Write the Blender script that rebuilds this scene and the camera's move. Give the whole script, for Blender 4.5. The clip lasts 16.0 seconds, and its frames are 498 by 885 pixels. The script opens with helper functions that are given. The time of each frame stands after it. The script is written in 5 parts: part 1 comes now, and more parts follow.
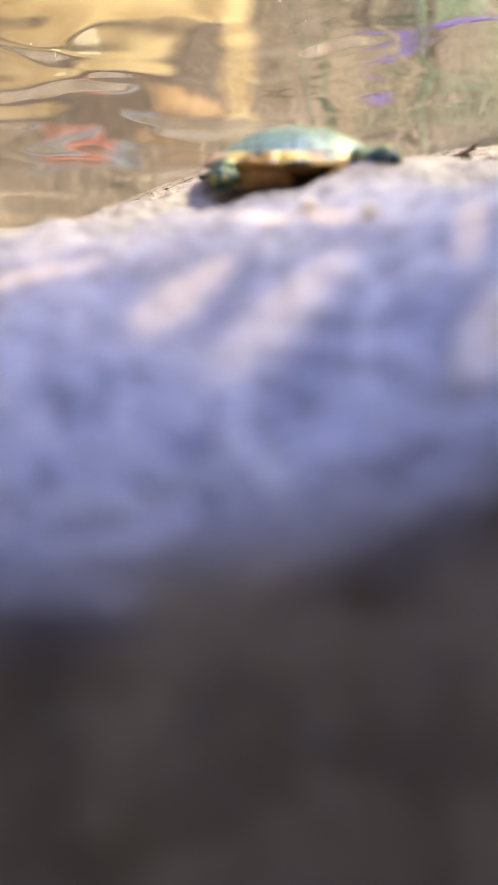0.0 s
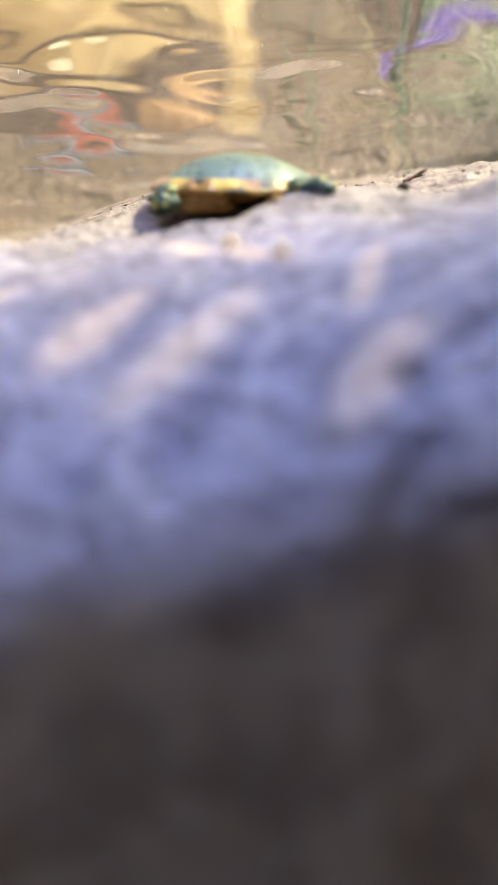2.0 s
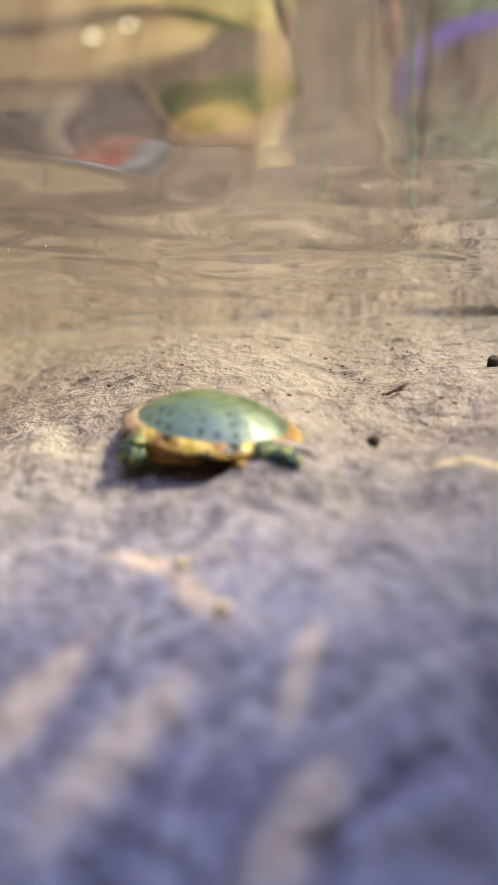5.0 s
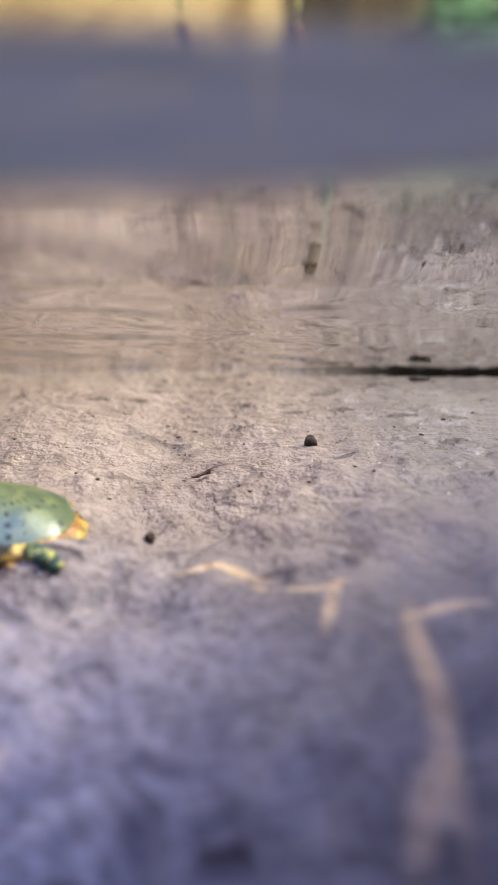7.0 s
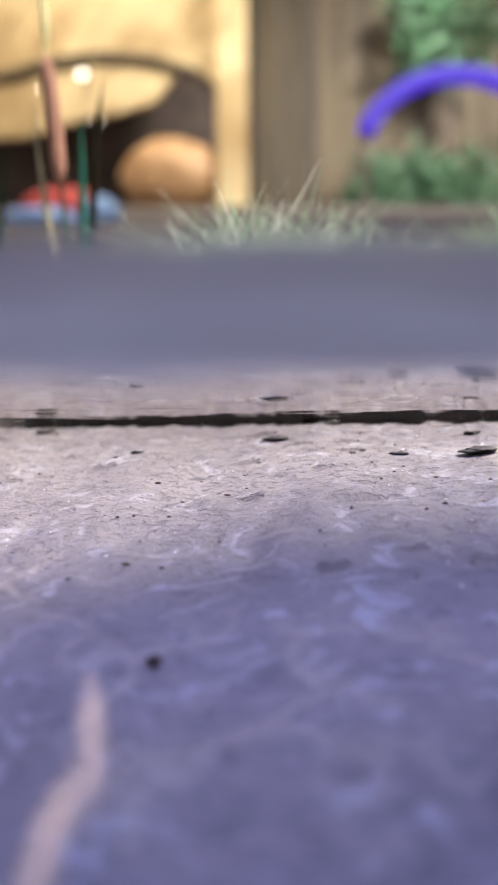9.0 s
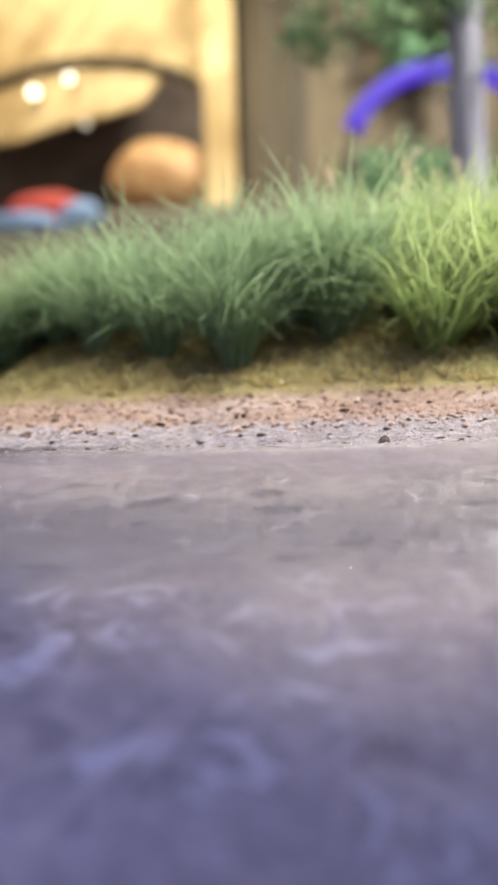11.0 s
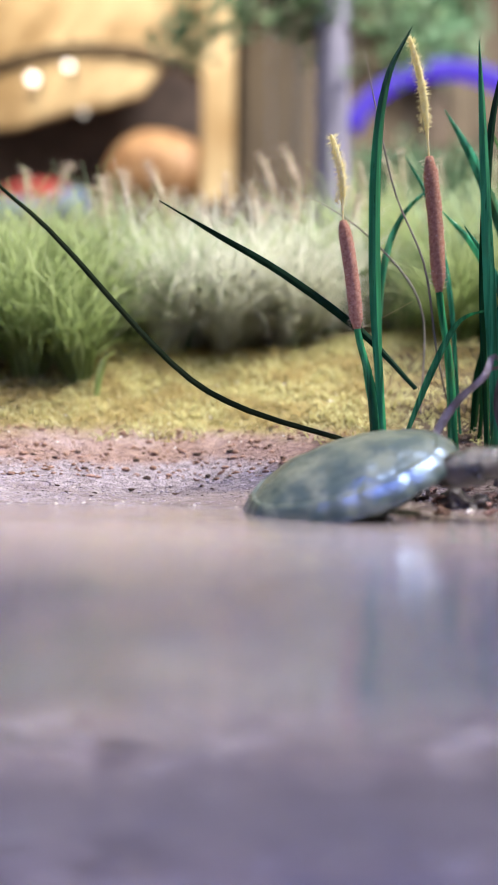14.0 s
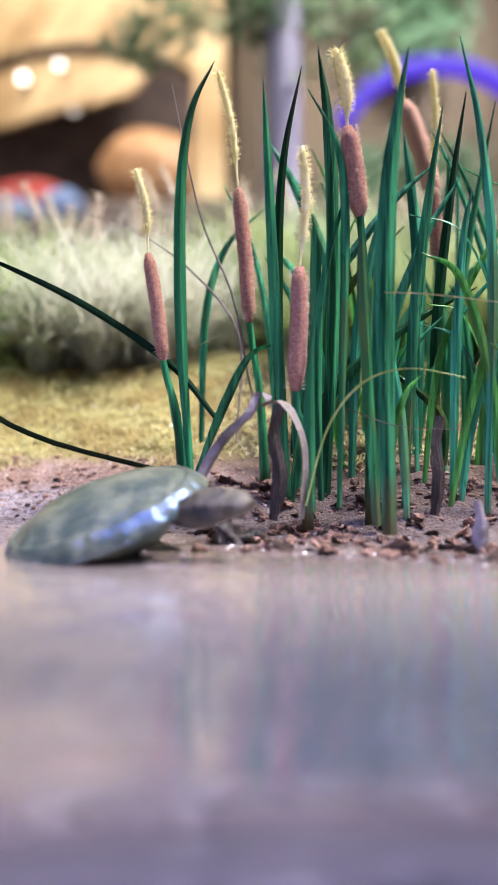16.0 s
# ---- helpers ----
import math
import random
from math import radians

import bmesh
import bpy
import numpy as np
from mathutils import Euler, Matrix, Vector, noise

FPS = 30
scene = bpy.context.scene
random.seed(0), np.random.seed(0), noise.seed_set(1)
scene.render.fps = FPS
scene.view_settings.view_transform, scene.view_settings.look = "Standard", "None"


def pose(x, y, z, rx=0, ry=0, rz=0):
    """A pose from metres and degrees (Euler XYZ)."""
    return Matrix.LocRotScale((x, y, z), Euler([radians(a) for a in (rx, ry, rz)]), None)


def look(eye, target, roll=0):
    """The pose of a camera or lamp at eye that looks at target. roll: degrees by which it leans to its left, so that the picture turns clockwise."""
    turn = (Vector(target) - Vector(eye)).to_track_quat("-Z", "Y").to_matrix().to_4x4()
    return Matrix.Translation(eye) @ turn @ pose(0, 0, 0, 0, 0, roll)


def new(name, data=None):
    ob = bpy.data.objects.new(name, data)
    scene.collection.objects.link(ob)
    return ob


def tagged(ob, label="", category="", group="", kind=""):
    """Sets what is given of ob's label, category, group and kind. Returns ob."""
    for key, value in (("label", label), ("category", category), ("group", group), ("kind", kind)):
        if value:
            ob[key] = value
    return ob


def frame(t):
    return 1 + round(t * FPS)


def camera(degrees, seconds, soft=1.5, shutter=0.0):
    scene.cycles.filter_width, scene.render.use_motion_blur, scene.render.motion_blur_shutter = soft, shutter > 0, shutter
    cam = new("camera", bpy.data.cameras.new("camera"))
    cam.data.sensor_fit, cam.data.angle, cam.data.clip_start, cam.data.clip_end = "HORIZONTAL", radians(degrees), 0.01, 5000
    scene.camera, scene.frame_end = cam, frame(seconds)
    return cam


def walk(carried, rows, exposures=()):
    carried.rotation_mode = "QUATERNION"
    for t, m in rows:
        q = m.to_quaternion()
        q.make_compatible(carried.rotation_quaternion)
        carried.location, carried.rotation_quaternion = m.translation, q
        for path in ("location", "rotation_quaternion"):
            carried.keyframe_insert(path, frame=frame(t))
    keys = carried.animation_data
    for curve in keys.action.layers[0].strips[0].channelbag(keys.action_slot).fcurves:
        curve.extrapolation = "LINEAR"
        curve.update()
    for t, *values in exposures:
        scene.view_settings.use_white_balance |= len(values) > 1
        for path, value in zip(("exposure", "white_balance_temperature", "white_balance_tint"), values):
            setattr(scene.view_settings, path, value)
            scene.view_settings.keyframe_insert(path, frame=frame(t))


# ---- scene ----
cam = camera(39.0, 16.0)
PATH = [
    (0.0, pose(0.01277, 0.00493, -0.05360, 92.364, 2.886, 0.467)),
    (0.5, pose(0.01551, 0.00353, -0.05568, 92.226, 2.772, 0.130)),
    (1.0, pose(0.01632, 0.00365, -0.05548, 92.218, 2.571, 0.179)),
    (1.5, pose(0.01858, 0.00375, -0.05401, 92.283, 2.205, 0.281)),
    (2.0, pose(0.01874, 0.00294, -0.05183, 92.149, 1.756, 0.230)),
    (2.5, pose(0.01854, 0.00294, -0.04470, 91.978, 1.205, 0.302)),
    (3.0, pose(0.01883, 0.00252, -0.04119, 91.929, 0.684, 0.239)),
    (3.5, pose(0.01909, 0.00220, -0.03978, 91.746, 0.156, 0.151)),
    (3.7, pose(0.01928, 0.00200, -0.03936, 91.746, -0.187, 0.094)),
    (5.8, pose(0.02694, 0.00177, -0.02160, 91.540, -1.557, 1.217)),
    (6.0, pose(0.02808, 0.00160, -0.02168, 91.449, -1.638, 1.095)),
    (6.5, pose(0.03739, 0.00098, -0.01858, 91.401, -2.018, 0.620)),
    (7.0, pose(0.04523, -0.00177, -0.01518, 90.937, -1.781, 0.312)),
    (7.5, pose(0.05602, -0.00035, -0.01300, 90.787, -1.327, 0.683)),
    (8.0, pose(0.06770, -0.00137, -0.01111, 90.629, -0.610, 0.944)),
    (8.5, pose(0.08822, -0.00252, -0.00719, 90.489, -0.072, -0.223)),
    (9.0, pose(0.10708, -0.00329, -0.00462, 90.458, 0.426, -0.521)),
    (9.2, pose(0.11336, -0.00379, -0.00342, 90.390, 0.658, -0.648)),
    (11.3, pose(0.23077, -0.00346, 0.00237, 90.297, 1.563, 0.389)),
    (11.5, pose(0.23649, -0.00323, 0.00440, 90.168, 1.364, 0.545)),
    (12.0, pose(0.25474, -0.00258, 0.00622, 90.038, 0.992, 0.665)),
    (12.5, pose(0.26760, -0.00127, 0.00593, 89.971, 0.278, 0.516)),
    (13.0, pose(0.27917, -0.00012, 0.00499, 89.992, -0.766, 0.066)),
    (13.5, pose(0.29602, 0.00100, 0.00484, 89.919, -0.838, 0.473)),
    (14.0, pose(0.31082, 0.00327, 0.00757, 89.932, -0.614, 0.338)),
    (14.5, pose(0.32229, 0.00274, 0.01097, 89.945, -0.729, 0.122)),
    (15.0, pose(0.33079, 0.00243, 0.01174, 89.894, -0.434, 0.213)),
    (15.5, pose(0.33368, 0.00222, 0.01132, 89.744, -0.100, 0.180)),
    (16.0, pose(0.33670, 0.00214, 0.01219, 89.726, -0.088, 0.185)),
]
EXPOSURE = [(0.0, 0.36, 6400, -9), (1.6, 0.32, 6400, -10), (2.5, 0.24, 6350, -10), (3.2, 0.00, 6550, -12), (3.7, -0.04, 6600, -13), (5.8, -0.36, 6450, -10), (7.0, -0.36, 5850, -2), (8.5, 0.12, 5400, 3), (9.2, 0.34, 5650, 5), (11.3, 0.48, 5900, -3), (12.0, 0.48, 5900, 3), (12.5, 0.33, 5750, 5), (13.0, 0.24, 5550, 7), (14.0, 0.32, 5550, 10), (16.0, 0.46, 5500, 15)]
walk(cam, PATH, EXPOSURE)
# a small macro lens: near and far things go soft
cam.data.dof.use_dof = True
cam.data.dof.focus_distance = 0.091
cam.data.dof.aperture_fstop = 19.5

# ---- light ----
world = bpy.data.worlds.new("room_light")
scene.world = world
world.use_nodes = True
world.node_tree.nodes["Background"].inputs[0].default_value = (0.72, 0.70, 0.72, 1)
world.node_tree.nodes["Background"].inputs[1].default_value = 0.52


def lamp(name, eye, target, size, watts, colour, thin=0.0):
    d = bpy.data.lights.new(name, "AREA")
    d.energy, d.color = watts, colour
    d.shape, d.size = ("RECTANGLE" if thin else "DISK"), size
    if thin:
        d.size_y = thin
    ob = new(name, d)
    ob.matrix_world = look(eye, target)
    return ob


lamp("warm_spot_lamp", (0.98, 0.0, 1.55), (0.2, 0.12, 0), 0.24, 84, (1.0, 0.86, 0.66))
# two unseen blue lamps added: one tints the bed, one lifts its deep end
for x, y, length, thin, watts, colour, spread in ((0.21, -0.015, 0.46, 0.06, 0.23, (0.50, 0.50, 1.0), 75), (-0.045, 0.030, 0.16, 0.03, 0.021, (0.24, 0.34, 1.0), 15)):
    blue = lamp("unseen_blue_lamp", (x, y, 0.150), (x, 0.042, -0.045), length, watts, colour, thin)
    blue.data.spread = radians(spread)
# two unseen fill lamps added to brighten the pavilion and the fence beside it
lamp("pavilion_fill_lamp", (-0.95, 3.2, 3.6), (-0.95, 4.8, 2.3), 0.5, 54, (1.0, 0.84, 0.60))
backdrop_fill = lamp("backdrop_fill_lamp", (2.3, 3.0, 3.9), (1.2, 5.0, 2.4), 0.6, 62, (1.0, 0.92, 0.8))
backdrop_fill.data.spread = radians(80)

# ---- helpers ----


def part(name, bm, material, parent=None, label="", smooth=True):
    """Links a bmesh as one mesh object, under a thing or under a part."""
    d = bpy.data.meshes.new(name)
    bm.to_mesh(d)
    bm.free()
    return own(name, d, material, parent, label, smooth)


def own(name, d, material, parent=None, label="", smooth=True):
    for m in material if isinstance(material, (list, tuple)) else [material]:
        d.materials.append(m)
    if smooth:
        d.polygons.foreach_set("use_smooth", [True] * len(d.polygons))
    ob = new(name, d)
    if parent:
        ob.parent = parent
        ob.matrix_parent_inverse = parent.matrix_basis.inverted()
    if label:
        tagged(ob, label)
    return ob


def data(name, verts, faces):
    d = bpy.data.meshes.new(name)
    d.from_pydata(verts, [], faces)
    d.update()
    return d


def empty(name, x, y, z):
    ob = new(name)
    ob.empty_display_size = 0.005
    ob.matrix_basis = pose(x, y, z)
    return ob


def smoothstep(a, b, x):
    k = min(1.0, max(0.0, (x - a) / (b - a)))
    return k * k * (3 - 2 * k)


def curve(pts, n):
    """n + 1 points of a smooth line through the given ones."""
    pts = [Vector(p) for p in pts]
    pts = [2 * pts[0] - pts[1]] + pts + [2 * pts[-1] - pts[-2]]
    out, m = [], len(pts) - 3
    for k in range(n + 1):
        s = k / n * m
        i = min(int(s), m - 1)
        u = s - i
        a, b, c, d = pts[i:i + 4]
        out.append(0.5 * (2 * b + (c - a) * u + (2 * a - 5 * b + 4 * c - d) * u * u + (3 * b - a - 3 * c + d) * u ** 3))
    return out


# ---- materials ----


class Nodes:
    """A material with a Principled shader and short calls for its nodes."""

    def __init__(self, name, rough=0.6, spec=0.5):
        self.m = bpy.data.materials.new(name)
        self.m.use_nodes = True
        self.t = self.m.node_tree
        self.b = self.t.nodes["Principled BSDF"]
        self.b.inputs["Roughness"].default_value = rough
        self.b.inputs["Specular IOR Level"].default_value = spec
        self.co = self.n("ShaderNodeTexCoord").outputs["Object"]

    def n(self, kind, **k):
        o = self.t.nodes.new(kind)
        for a, v in k.items():
            o.inputs[a].default_value = v
        return o

    def to(self, a, b):
        self.t.links.new(a, b)
        return self

    def noise(self, scale, detail=4.0, rough=0.55, stretch=None, dist=0.0):
        o = self.n("ShaderNodeTexNoise", Scale=scale, Detail=detail, Roughness=rough, Distortion=dist)
        co = self.co
        if stretch:
            p = self.n("ShaderNodeMapping", Scale=stretch)
            self.to(co, p.inputs["Vector"])
            co = p.outputs[0]
        self.to(co, o.inputs["Vector"])
        return o.outputs["Fac"]

    def axis(self, k):
        s = self.n("ShaderNodeSeparateXYZ")
        self.to(self.co, s.inputs[0])
        return s.outputs[k]

    def maths(self, op, a, b):
        o = self.n("ShaderNodeMath")
        o.operation = op
        for k, v in enumerate((a, b)):
            if isinstance(v, (int, float)):
                o.inputs[k].default_value = v
            else:
                self.to(v, o.inputs[k])
        return o.outputs[0]

    def span(self, v, a, b, lo=0.0, hi=1.0):
        o = self.n("ShaderNodeMapRange")
        o.interpolation_type = "SMOOTHSTEP"
        for k, w in zip((1, 2, 3, 4), (a, b, lo, hi)):
            o.inputs[k].default_value = w
        self.to(v, o.inputs[0])
        return o.outputs[0]

    def mix(self, fac, a, b):
        o = self.n("ShaderNodeMix")
        o.data_type = "RGBA"
        for k, v in ((6, a), (7, b)):
            if isinstance(v, tuple):
                o.inputs[k].default_value = (*v, 1)
            else:
                self.to(v, o.inputs[k])
        if isinstance(fac, (int, float)):
            o.inputs[0].default_value = fac
        else:
            self.to(fac, o.inputs[0])
        return o.outputs[2]

    def colour(self, c):
        if isinstance(c, tuple):
            self.b.inputs["Base Color"].default_value = (*c, 1)
        else:
            self.to(c, self.b.inputs["Base Color"])
        return self

    def bump(self, v, dist, strength=1.0):
        o = self.n("ShaderNodeBump", Distance=dist, Strength=strength)
        self.to(v, o.inputs["Height"])
        self.to(o.outputs[0], self.b.inputs["Normal"])
        return self

    def thin(self, c, share):
        """Lets part of the light through, as thin leaves do."""
        out = self.t.nodes["Material Output"]
        through_it, both = self.n("ShaderNodeBsdfTranslucent"), self.n("ShaderNodeMixShader")
        both.inputs[0].default_value = share
        self.to(c, through_it.inputs["Color"])
        self.to(self.b.outputs[0], both.inputs[1]).to(through_it.outputs[0], both.inputs[2]).to(both.outputs[0], out.inputs["Surface"])

    def random(self):
        return self.n("ShaderNodeObjectInfo").outputs["Random"]


def plain(name, a, b, scale, rough=0.6, bump=0.0, spec=0.4, stretch=None):
    k = Nodes(name, rough, spec)
    v = k.noise(scale, 5.0, 0.6, stretch)
    k.colour(k.mix(k.span(v, 0.3, 0.7), a, b))
    if bump:
        k.bump(k.noise(scale * 4, 4.0, 0.6, stretch), bump)
    return k.m


def bed_material():
    k = Nodes("pond_bed_and_bank", 0.55, 0.4)
    z, x = k.axis(2), k.axis(0)
    big, mid, fine = k.noise(45, 4, 0.6, dist=0.4), k.noise(190, 4, 0.6, dist=0.5), k.noise(620, 5, 0.65, (0.6, 1.0, 1.0))
    clay = k.mix(k.span(big, 0.36, 0.64), (0.235, 0.19, 0.18), (0.375, 0.312, 0.29))
    clay = k.mix(k.span(mid, 0.48, 0.66, 0, 0.75), clay, (0.13, 0.11, 0.11))
    clay = k.mix(k.span(fine, 0.56, 0.66, 0, 0.26), clay, (0.10, 0.08, 0.075))
    # wandering bright lines of rippled light, painted into the clay colour
    v = k.n("ShaderNodeTexVoronoi", Scale=62.0)
    v.feature = "DISTANCE_TO_EDGE"
    warp = k.n("ShaderNodeVectorMath")
    warp.operation = "ADD"
    push = k.n("ShaderNodeTexNoise", Scale=60.0, Detail=2.0)
    k.to(k.co, push.inputs["Vector"])
    sc = k.n("ShaderNodeVectorMath")
    sc.operation = "SCALE"
    sc.inputs["Scale"].default_value = 0.034
    k.to(push.outputs["Color"], sc.inputs[0]).to(k.co, warp.inputs[0]).to(sc.outputs[0], warp.inputs[1])
    k.to(warp.outputs[0], v.inputs["Vector"])
    line = k.maths("MULTIPLY", k.span(v.outputs["Distance"], 0.0, 0.09, 1, 0), k.span(k.noise(48, 3), 0.47, 0.56))
    caustic = k.maths("MULTIPLY", line, k.span(z, -0.012, -0.018))
    clay = k.mix(k.maths("MULTIPLY", caustic, k.span(x, 0.03, 0.07, 0.34, 0.62)), clay, (0.66, 0.54, 0.42))
    # finer dark flecks, a little stronger further along the bank
    fleck = k.maths("MULTIPLY", k.span(k.noise(1500, 3, 0.7, (0.45, 1, 1)), 0.55, 0.62), k.span(x, 0.05, 0.11, 0.30, 0.38))
    clay = k.mix(fleck, clay, (0.075, 0.06, 0.06))
    # clay darkened along the bank to hold the lamp light down
    clay = k.mix(k.span(x, 0.025, 0.065, 0, 0.60), clay, (0.145, 0.125, 0.125))
    # warm light on the upper clay behind the turtle, put into its colour
    clay = k.mix(k.maths("MULTIPLY", k.span(z, -0.032, -0.018), k.span(x, 0.075, 0.045, 0, 0.34)), clay, (0.42, 0.29, 0.225))
    # upper clay darkened further along, against too much warm lamp light
    clay = k.mix(k.maths("MULTIPLY", k.span(z, -0.034, -0.018), k.span(x, 0.045, 0.075, 0, 0.42)), clay, (0.125, 0.10, 0.105))
    # paler patches among the darker clay
    clay = k.mix(k.maths("MULTIPLY", k.span(k.noise(260, 5, 0.7, (0.7, 1, 1), 0.8), 0.53, 0.66, 0, 0.6), k.span(x, 0.045, 0.075)), clay, (0.36, 0.33, 0.34))
    # small flat pits, elongated along the bank, with shade painted into their colour
    cells = k.n("ShaderNodeTexVoronoi", Scale=300.0)
    flat = k.n("ShaderNodeMapping", Scale=(0.45, 1.0, 1.0))
    k.to(k.co, flat.inputs["Vector"]).to(flat.outputs[0], cells.inputs["Vector"])
    some = k.n("ShaderNodeSeparateColor")
    k.to(cells.outputs["Color"], some.inputs[0])
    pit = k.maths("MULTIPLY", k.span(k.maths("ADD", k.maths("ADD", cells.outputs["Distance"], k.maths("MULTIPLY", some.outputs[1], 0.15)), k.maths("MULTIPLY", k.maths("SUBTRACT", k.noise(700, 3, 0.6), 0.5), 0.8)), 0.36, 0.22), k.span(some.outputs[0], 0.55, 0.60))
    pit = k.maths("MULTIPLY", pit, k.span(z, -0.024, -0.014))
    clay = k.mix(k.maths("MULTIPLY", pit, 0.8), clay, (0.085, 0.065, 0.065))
    # wider shallow dents lower down, their shade painted in as darker clay
    hollow = k.n("ShaderNodeTexVoronoi", Scale=125.0)
    tilt = k.n("ShaderNodeMapping", Scale=(0.6, 1.0, 1.0))
    k.to(warp.outputs[0], tilt.inputs["Vector"]).to(tilt.outputs[0], hollow.inputs["Vector"])
    pick = k.n("ShaderNodeSeparateColor")
    k.to(hollow.outputs["Color"], pick.inputs[0])
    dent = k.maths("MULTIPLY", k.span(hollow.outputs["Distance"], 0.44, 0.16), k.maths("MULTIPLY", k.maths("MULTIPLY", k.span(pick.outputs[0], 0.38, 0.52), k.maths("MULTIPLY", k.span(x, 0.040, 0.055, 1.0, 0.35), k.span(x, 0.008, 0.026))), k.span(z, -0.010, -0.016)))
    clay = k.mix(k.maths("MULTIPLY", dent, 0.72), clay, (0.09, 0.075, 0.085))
    # warm pools and streaks of rippled light painted into the bed colour
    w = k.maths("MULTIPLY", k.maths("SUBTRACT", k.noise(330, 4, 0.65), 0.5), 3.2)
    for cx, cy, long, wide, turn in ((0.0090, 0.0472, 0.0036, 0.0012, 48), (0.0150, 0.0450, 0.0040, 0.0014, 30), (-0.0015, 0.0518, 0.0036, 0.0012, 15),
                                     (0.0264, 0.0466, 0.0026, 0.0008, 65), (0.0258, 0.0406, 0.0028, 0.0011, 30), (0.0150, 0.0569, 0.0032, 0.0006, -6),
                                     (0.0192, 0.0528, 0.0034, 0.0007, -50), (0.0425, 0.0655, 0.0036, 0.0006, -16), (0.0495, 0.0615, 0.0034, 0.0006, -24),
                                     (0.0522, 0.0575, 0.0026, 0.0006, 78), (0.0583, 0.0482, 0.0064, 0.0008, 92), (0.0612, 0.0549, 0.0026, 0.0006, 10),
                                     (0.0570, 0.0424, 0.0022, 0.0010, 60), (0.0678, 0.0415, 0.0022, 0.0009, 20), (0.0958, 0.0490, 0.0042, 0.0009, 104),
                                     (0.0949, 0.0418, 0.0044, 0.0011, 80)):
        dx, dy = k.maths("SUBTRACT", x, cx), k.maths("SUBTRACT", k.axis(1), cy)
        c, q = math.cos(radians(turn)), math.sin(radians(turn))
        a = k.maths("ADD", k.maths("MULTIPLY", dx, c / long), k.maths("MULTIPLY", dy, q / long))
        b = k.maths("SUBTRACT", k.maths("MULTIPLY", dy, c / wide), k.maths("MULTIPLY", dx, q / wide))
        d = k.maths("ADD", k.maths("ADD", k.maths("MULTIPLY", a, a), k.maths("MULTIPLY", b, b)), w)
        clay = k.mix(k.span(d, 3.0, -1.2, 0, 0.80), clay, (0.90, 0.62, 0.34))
    # damp grit, crumbly soil and moss follow the height over the water
    h = k.maths("ADD", z, k.maths("MULTIPLY", k.maths("SUBTRACT", k.noise(110, 5, 0.65), 0.5), 0.006))
    grit = k.mix(k.span(k.noise(1500, 5, 0.75, (0.6, 1, 1)), 0.36, 0.66), (0.17, 0.14, 0.155), (0.39, 0.335, 0.36))
    grit = k.mix(k.span(k.noise(140, 4, 0.6, (0.4, 1, 1)), 0.5, 0.66, 0, 0.55), grit, (0.20, 0.15, 0.155))
    soil = k.mix(k.span(k.noise(1500, 5, 0.75, (0.5, 1, 1)), 0.34, 0.68), (0.17, 0.105, 0.088), (0.39, 0.27, 0.225))
    soil = k.mix(k.span(k.noise(120, 4, 0.6, (0.4, 1, 1)), 0.48, 0.66, 0, 0.6), soil, (0.40, 0.31, 0.30))
    moss = k.mix(k.span(k.noise(170, 5, 0.7, (0.5, 1, 1)), 0.32, 0.70), (0.25, 0.20, 0.07), (0.36, 0.31, 0.12))
    moss = k.mix(k.span(x, 0.285, 0.235, 0, 0.55), moss, (0.19, 0.135, 0.075))
    c = k.mix(k.span(h, -0.001, 0.001), clay, grit)
    c = k.mix(k.span(h, 0.0035, 0.0055), c, soil)
    c = k.mix(k.span(h, 0.0075, 0.0105), c, moss)
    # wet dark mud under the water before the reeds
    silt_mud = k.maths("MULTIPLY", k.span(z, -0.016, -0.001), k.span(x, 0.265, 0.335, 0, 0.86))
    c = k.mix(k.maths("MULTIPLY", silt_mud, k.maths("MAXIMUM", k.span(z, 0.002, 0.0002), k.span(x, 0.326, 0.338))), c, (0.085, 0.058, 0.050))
    # black line painted at the water's edge for the shade of an undercut
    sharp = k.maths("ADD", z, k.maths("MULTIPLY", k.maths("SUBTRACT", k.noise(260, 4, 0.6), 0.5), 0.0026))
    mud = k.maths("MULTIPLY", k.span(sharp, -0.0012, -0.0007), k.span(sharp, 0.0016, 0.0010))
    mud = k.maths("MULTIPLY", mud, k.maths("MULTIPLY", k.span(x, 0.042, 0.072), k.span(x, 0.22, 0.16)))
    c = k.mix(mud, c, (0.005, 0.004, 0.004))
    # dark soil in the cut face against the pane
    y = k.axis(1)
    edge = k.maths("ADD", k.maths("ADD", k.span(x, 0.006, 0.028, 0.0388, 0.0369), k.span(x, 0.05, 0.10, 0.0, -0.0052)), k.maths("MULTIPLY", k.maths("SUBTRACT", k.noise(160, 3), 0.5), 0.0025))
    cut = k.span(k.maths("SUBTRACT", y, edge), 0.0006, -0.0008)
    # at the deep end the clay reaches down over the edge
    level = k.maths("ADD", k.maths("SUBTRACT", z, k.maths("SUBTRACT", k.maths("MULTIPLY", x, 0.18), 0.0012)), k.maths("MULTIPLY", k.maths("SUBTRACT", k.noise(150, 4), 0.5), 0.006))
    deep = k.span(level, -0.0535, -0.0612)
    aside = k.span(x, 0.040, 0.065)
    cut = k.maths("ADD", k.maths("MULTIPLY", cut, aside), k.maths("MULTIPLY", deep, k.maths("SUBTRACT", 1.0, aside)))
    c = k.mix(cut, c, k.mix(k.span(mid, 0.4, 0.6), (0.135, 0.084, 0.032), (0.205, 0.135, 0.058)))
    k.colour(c)
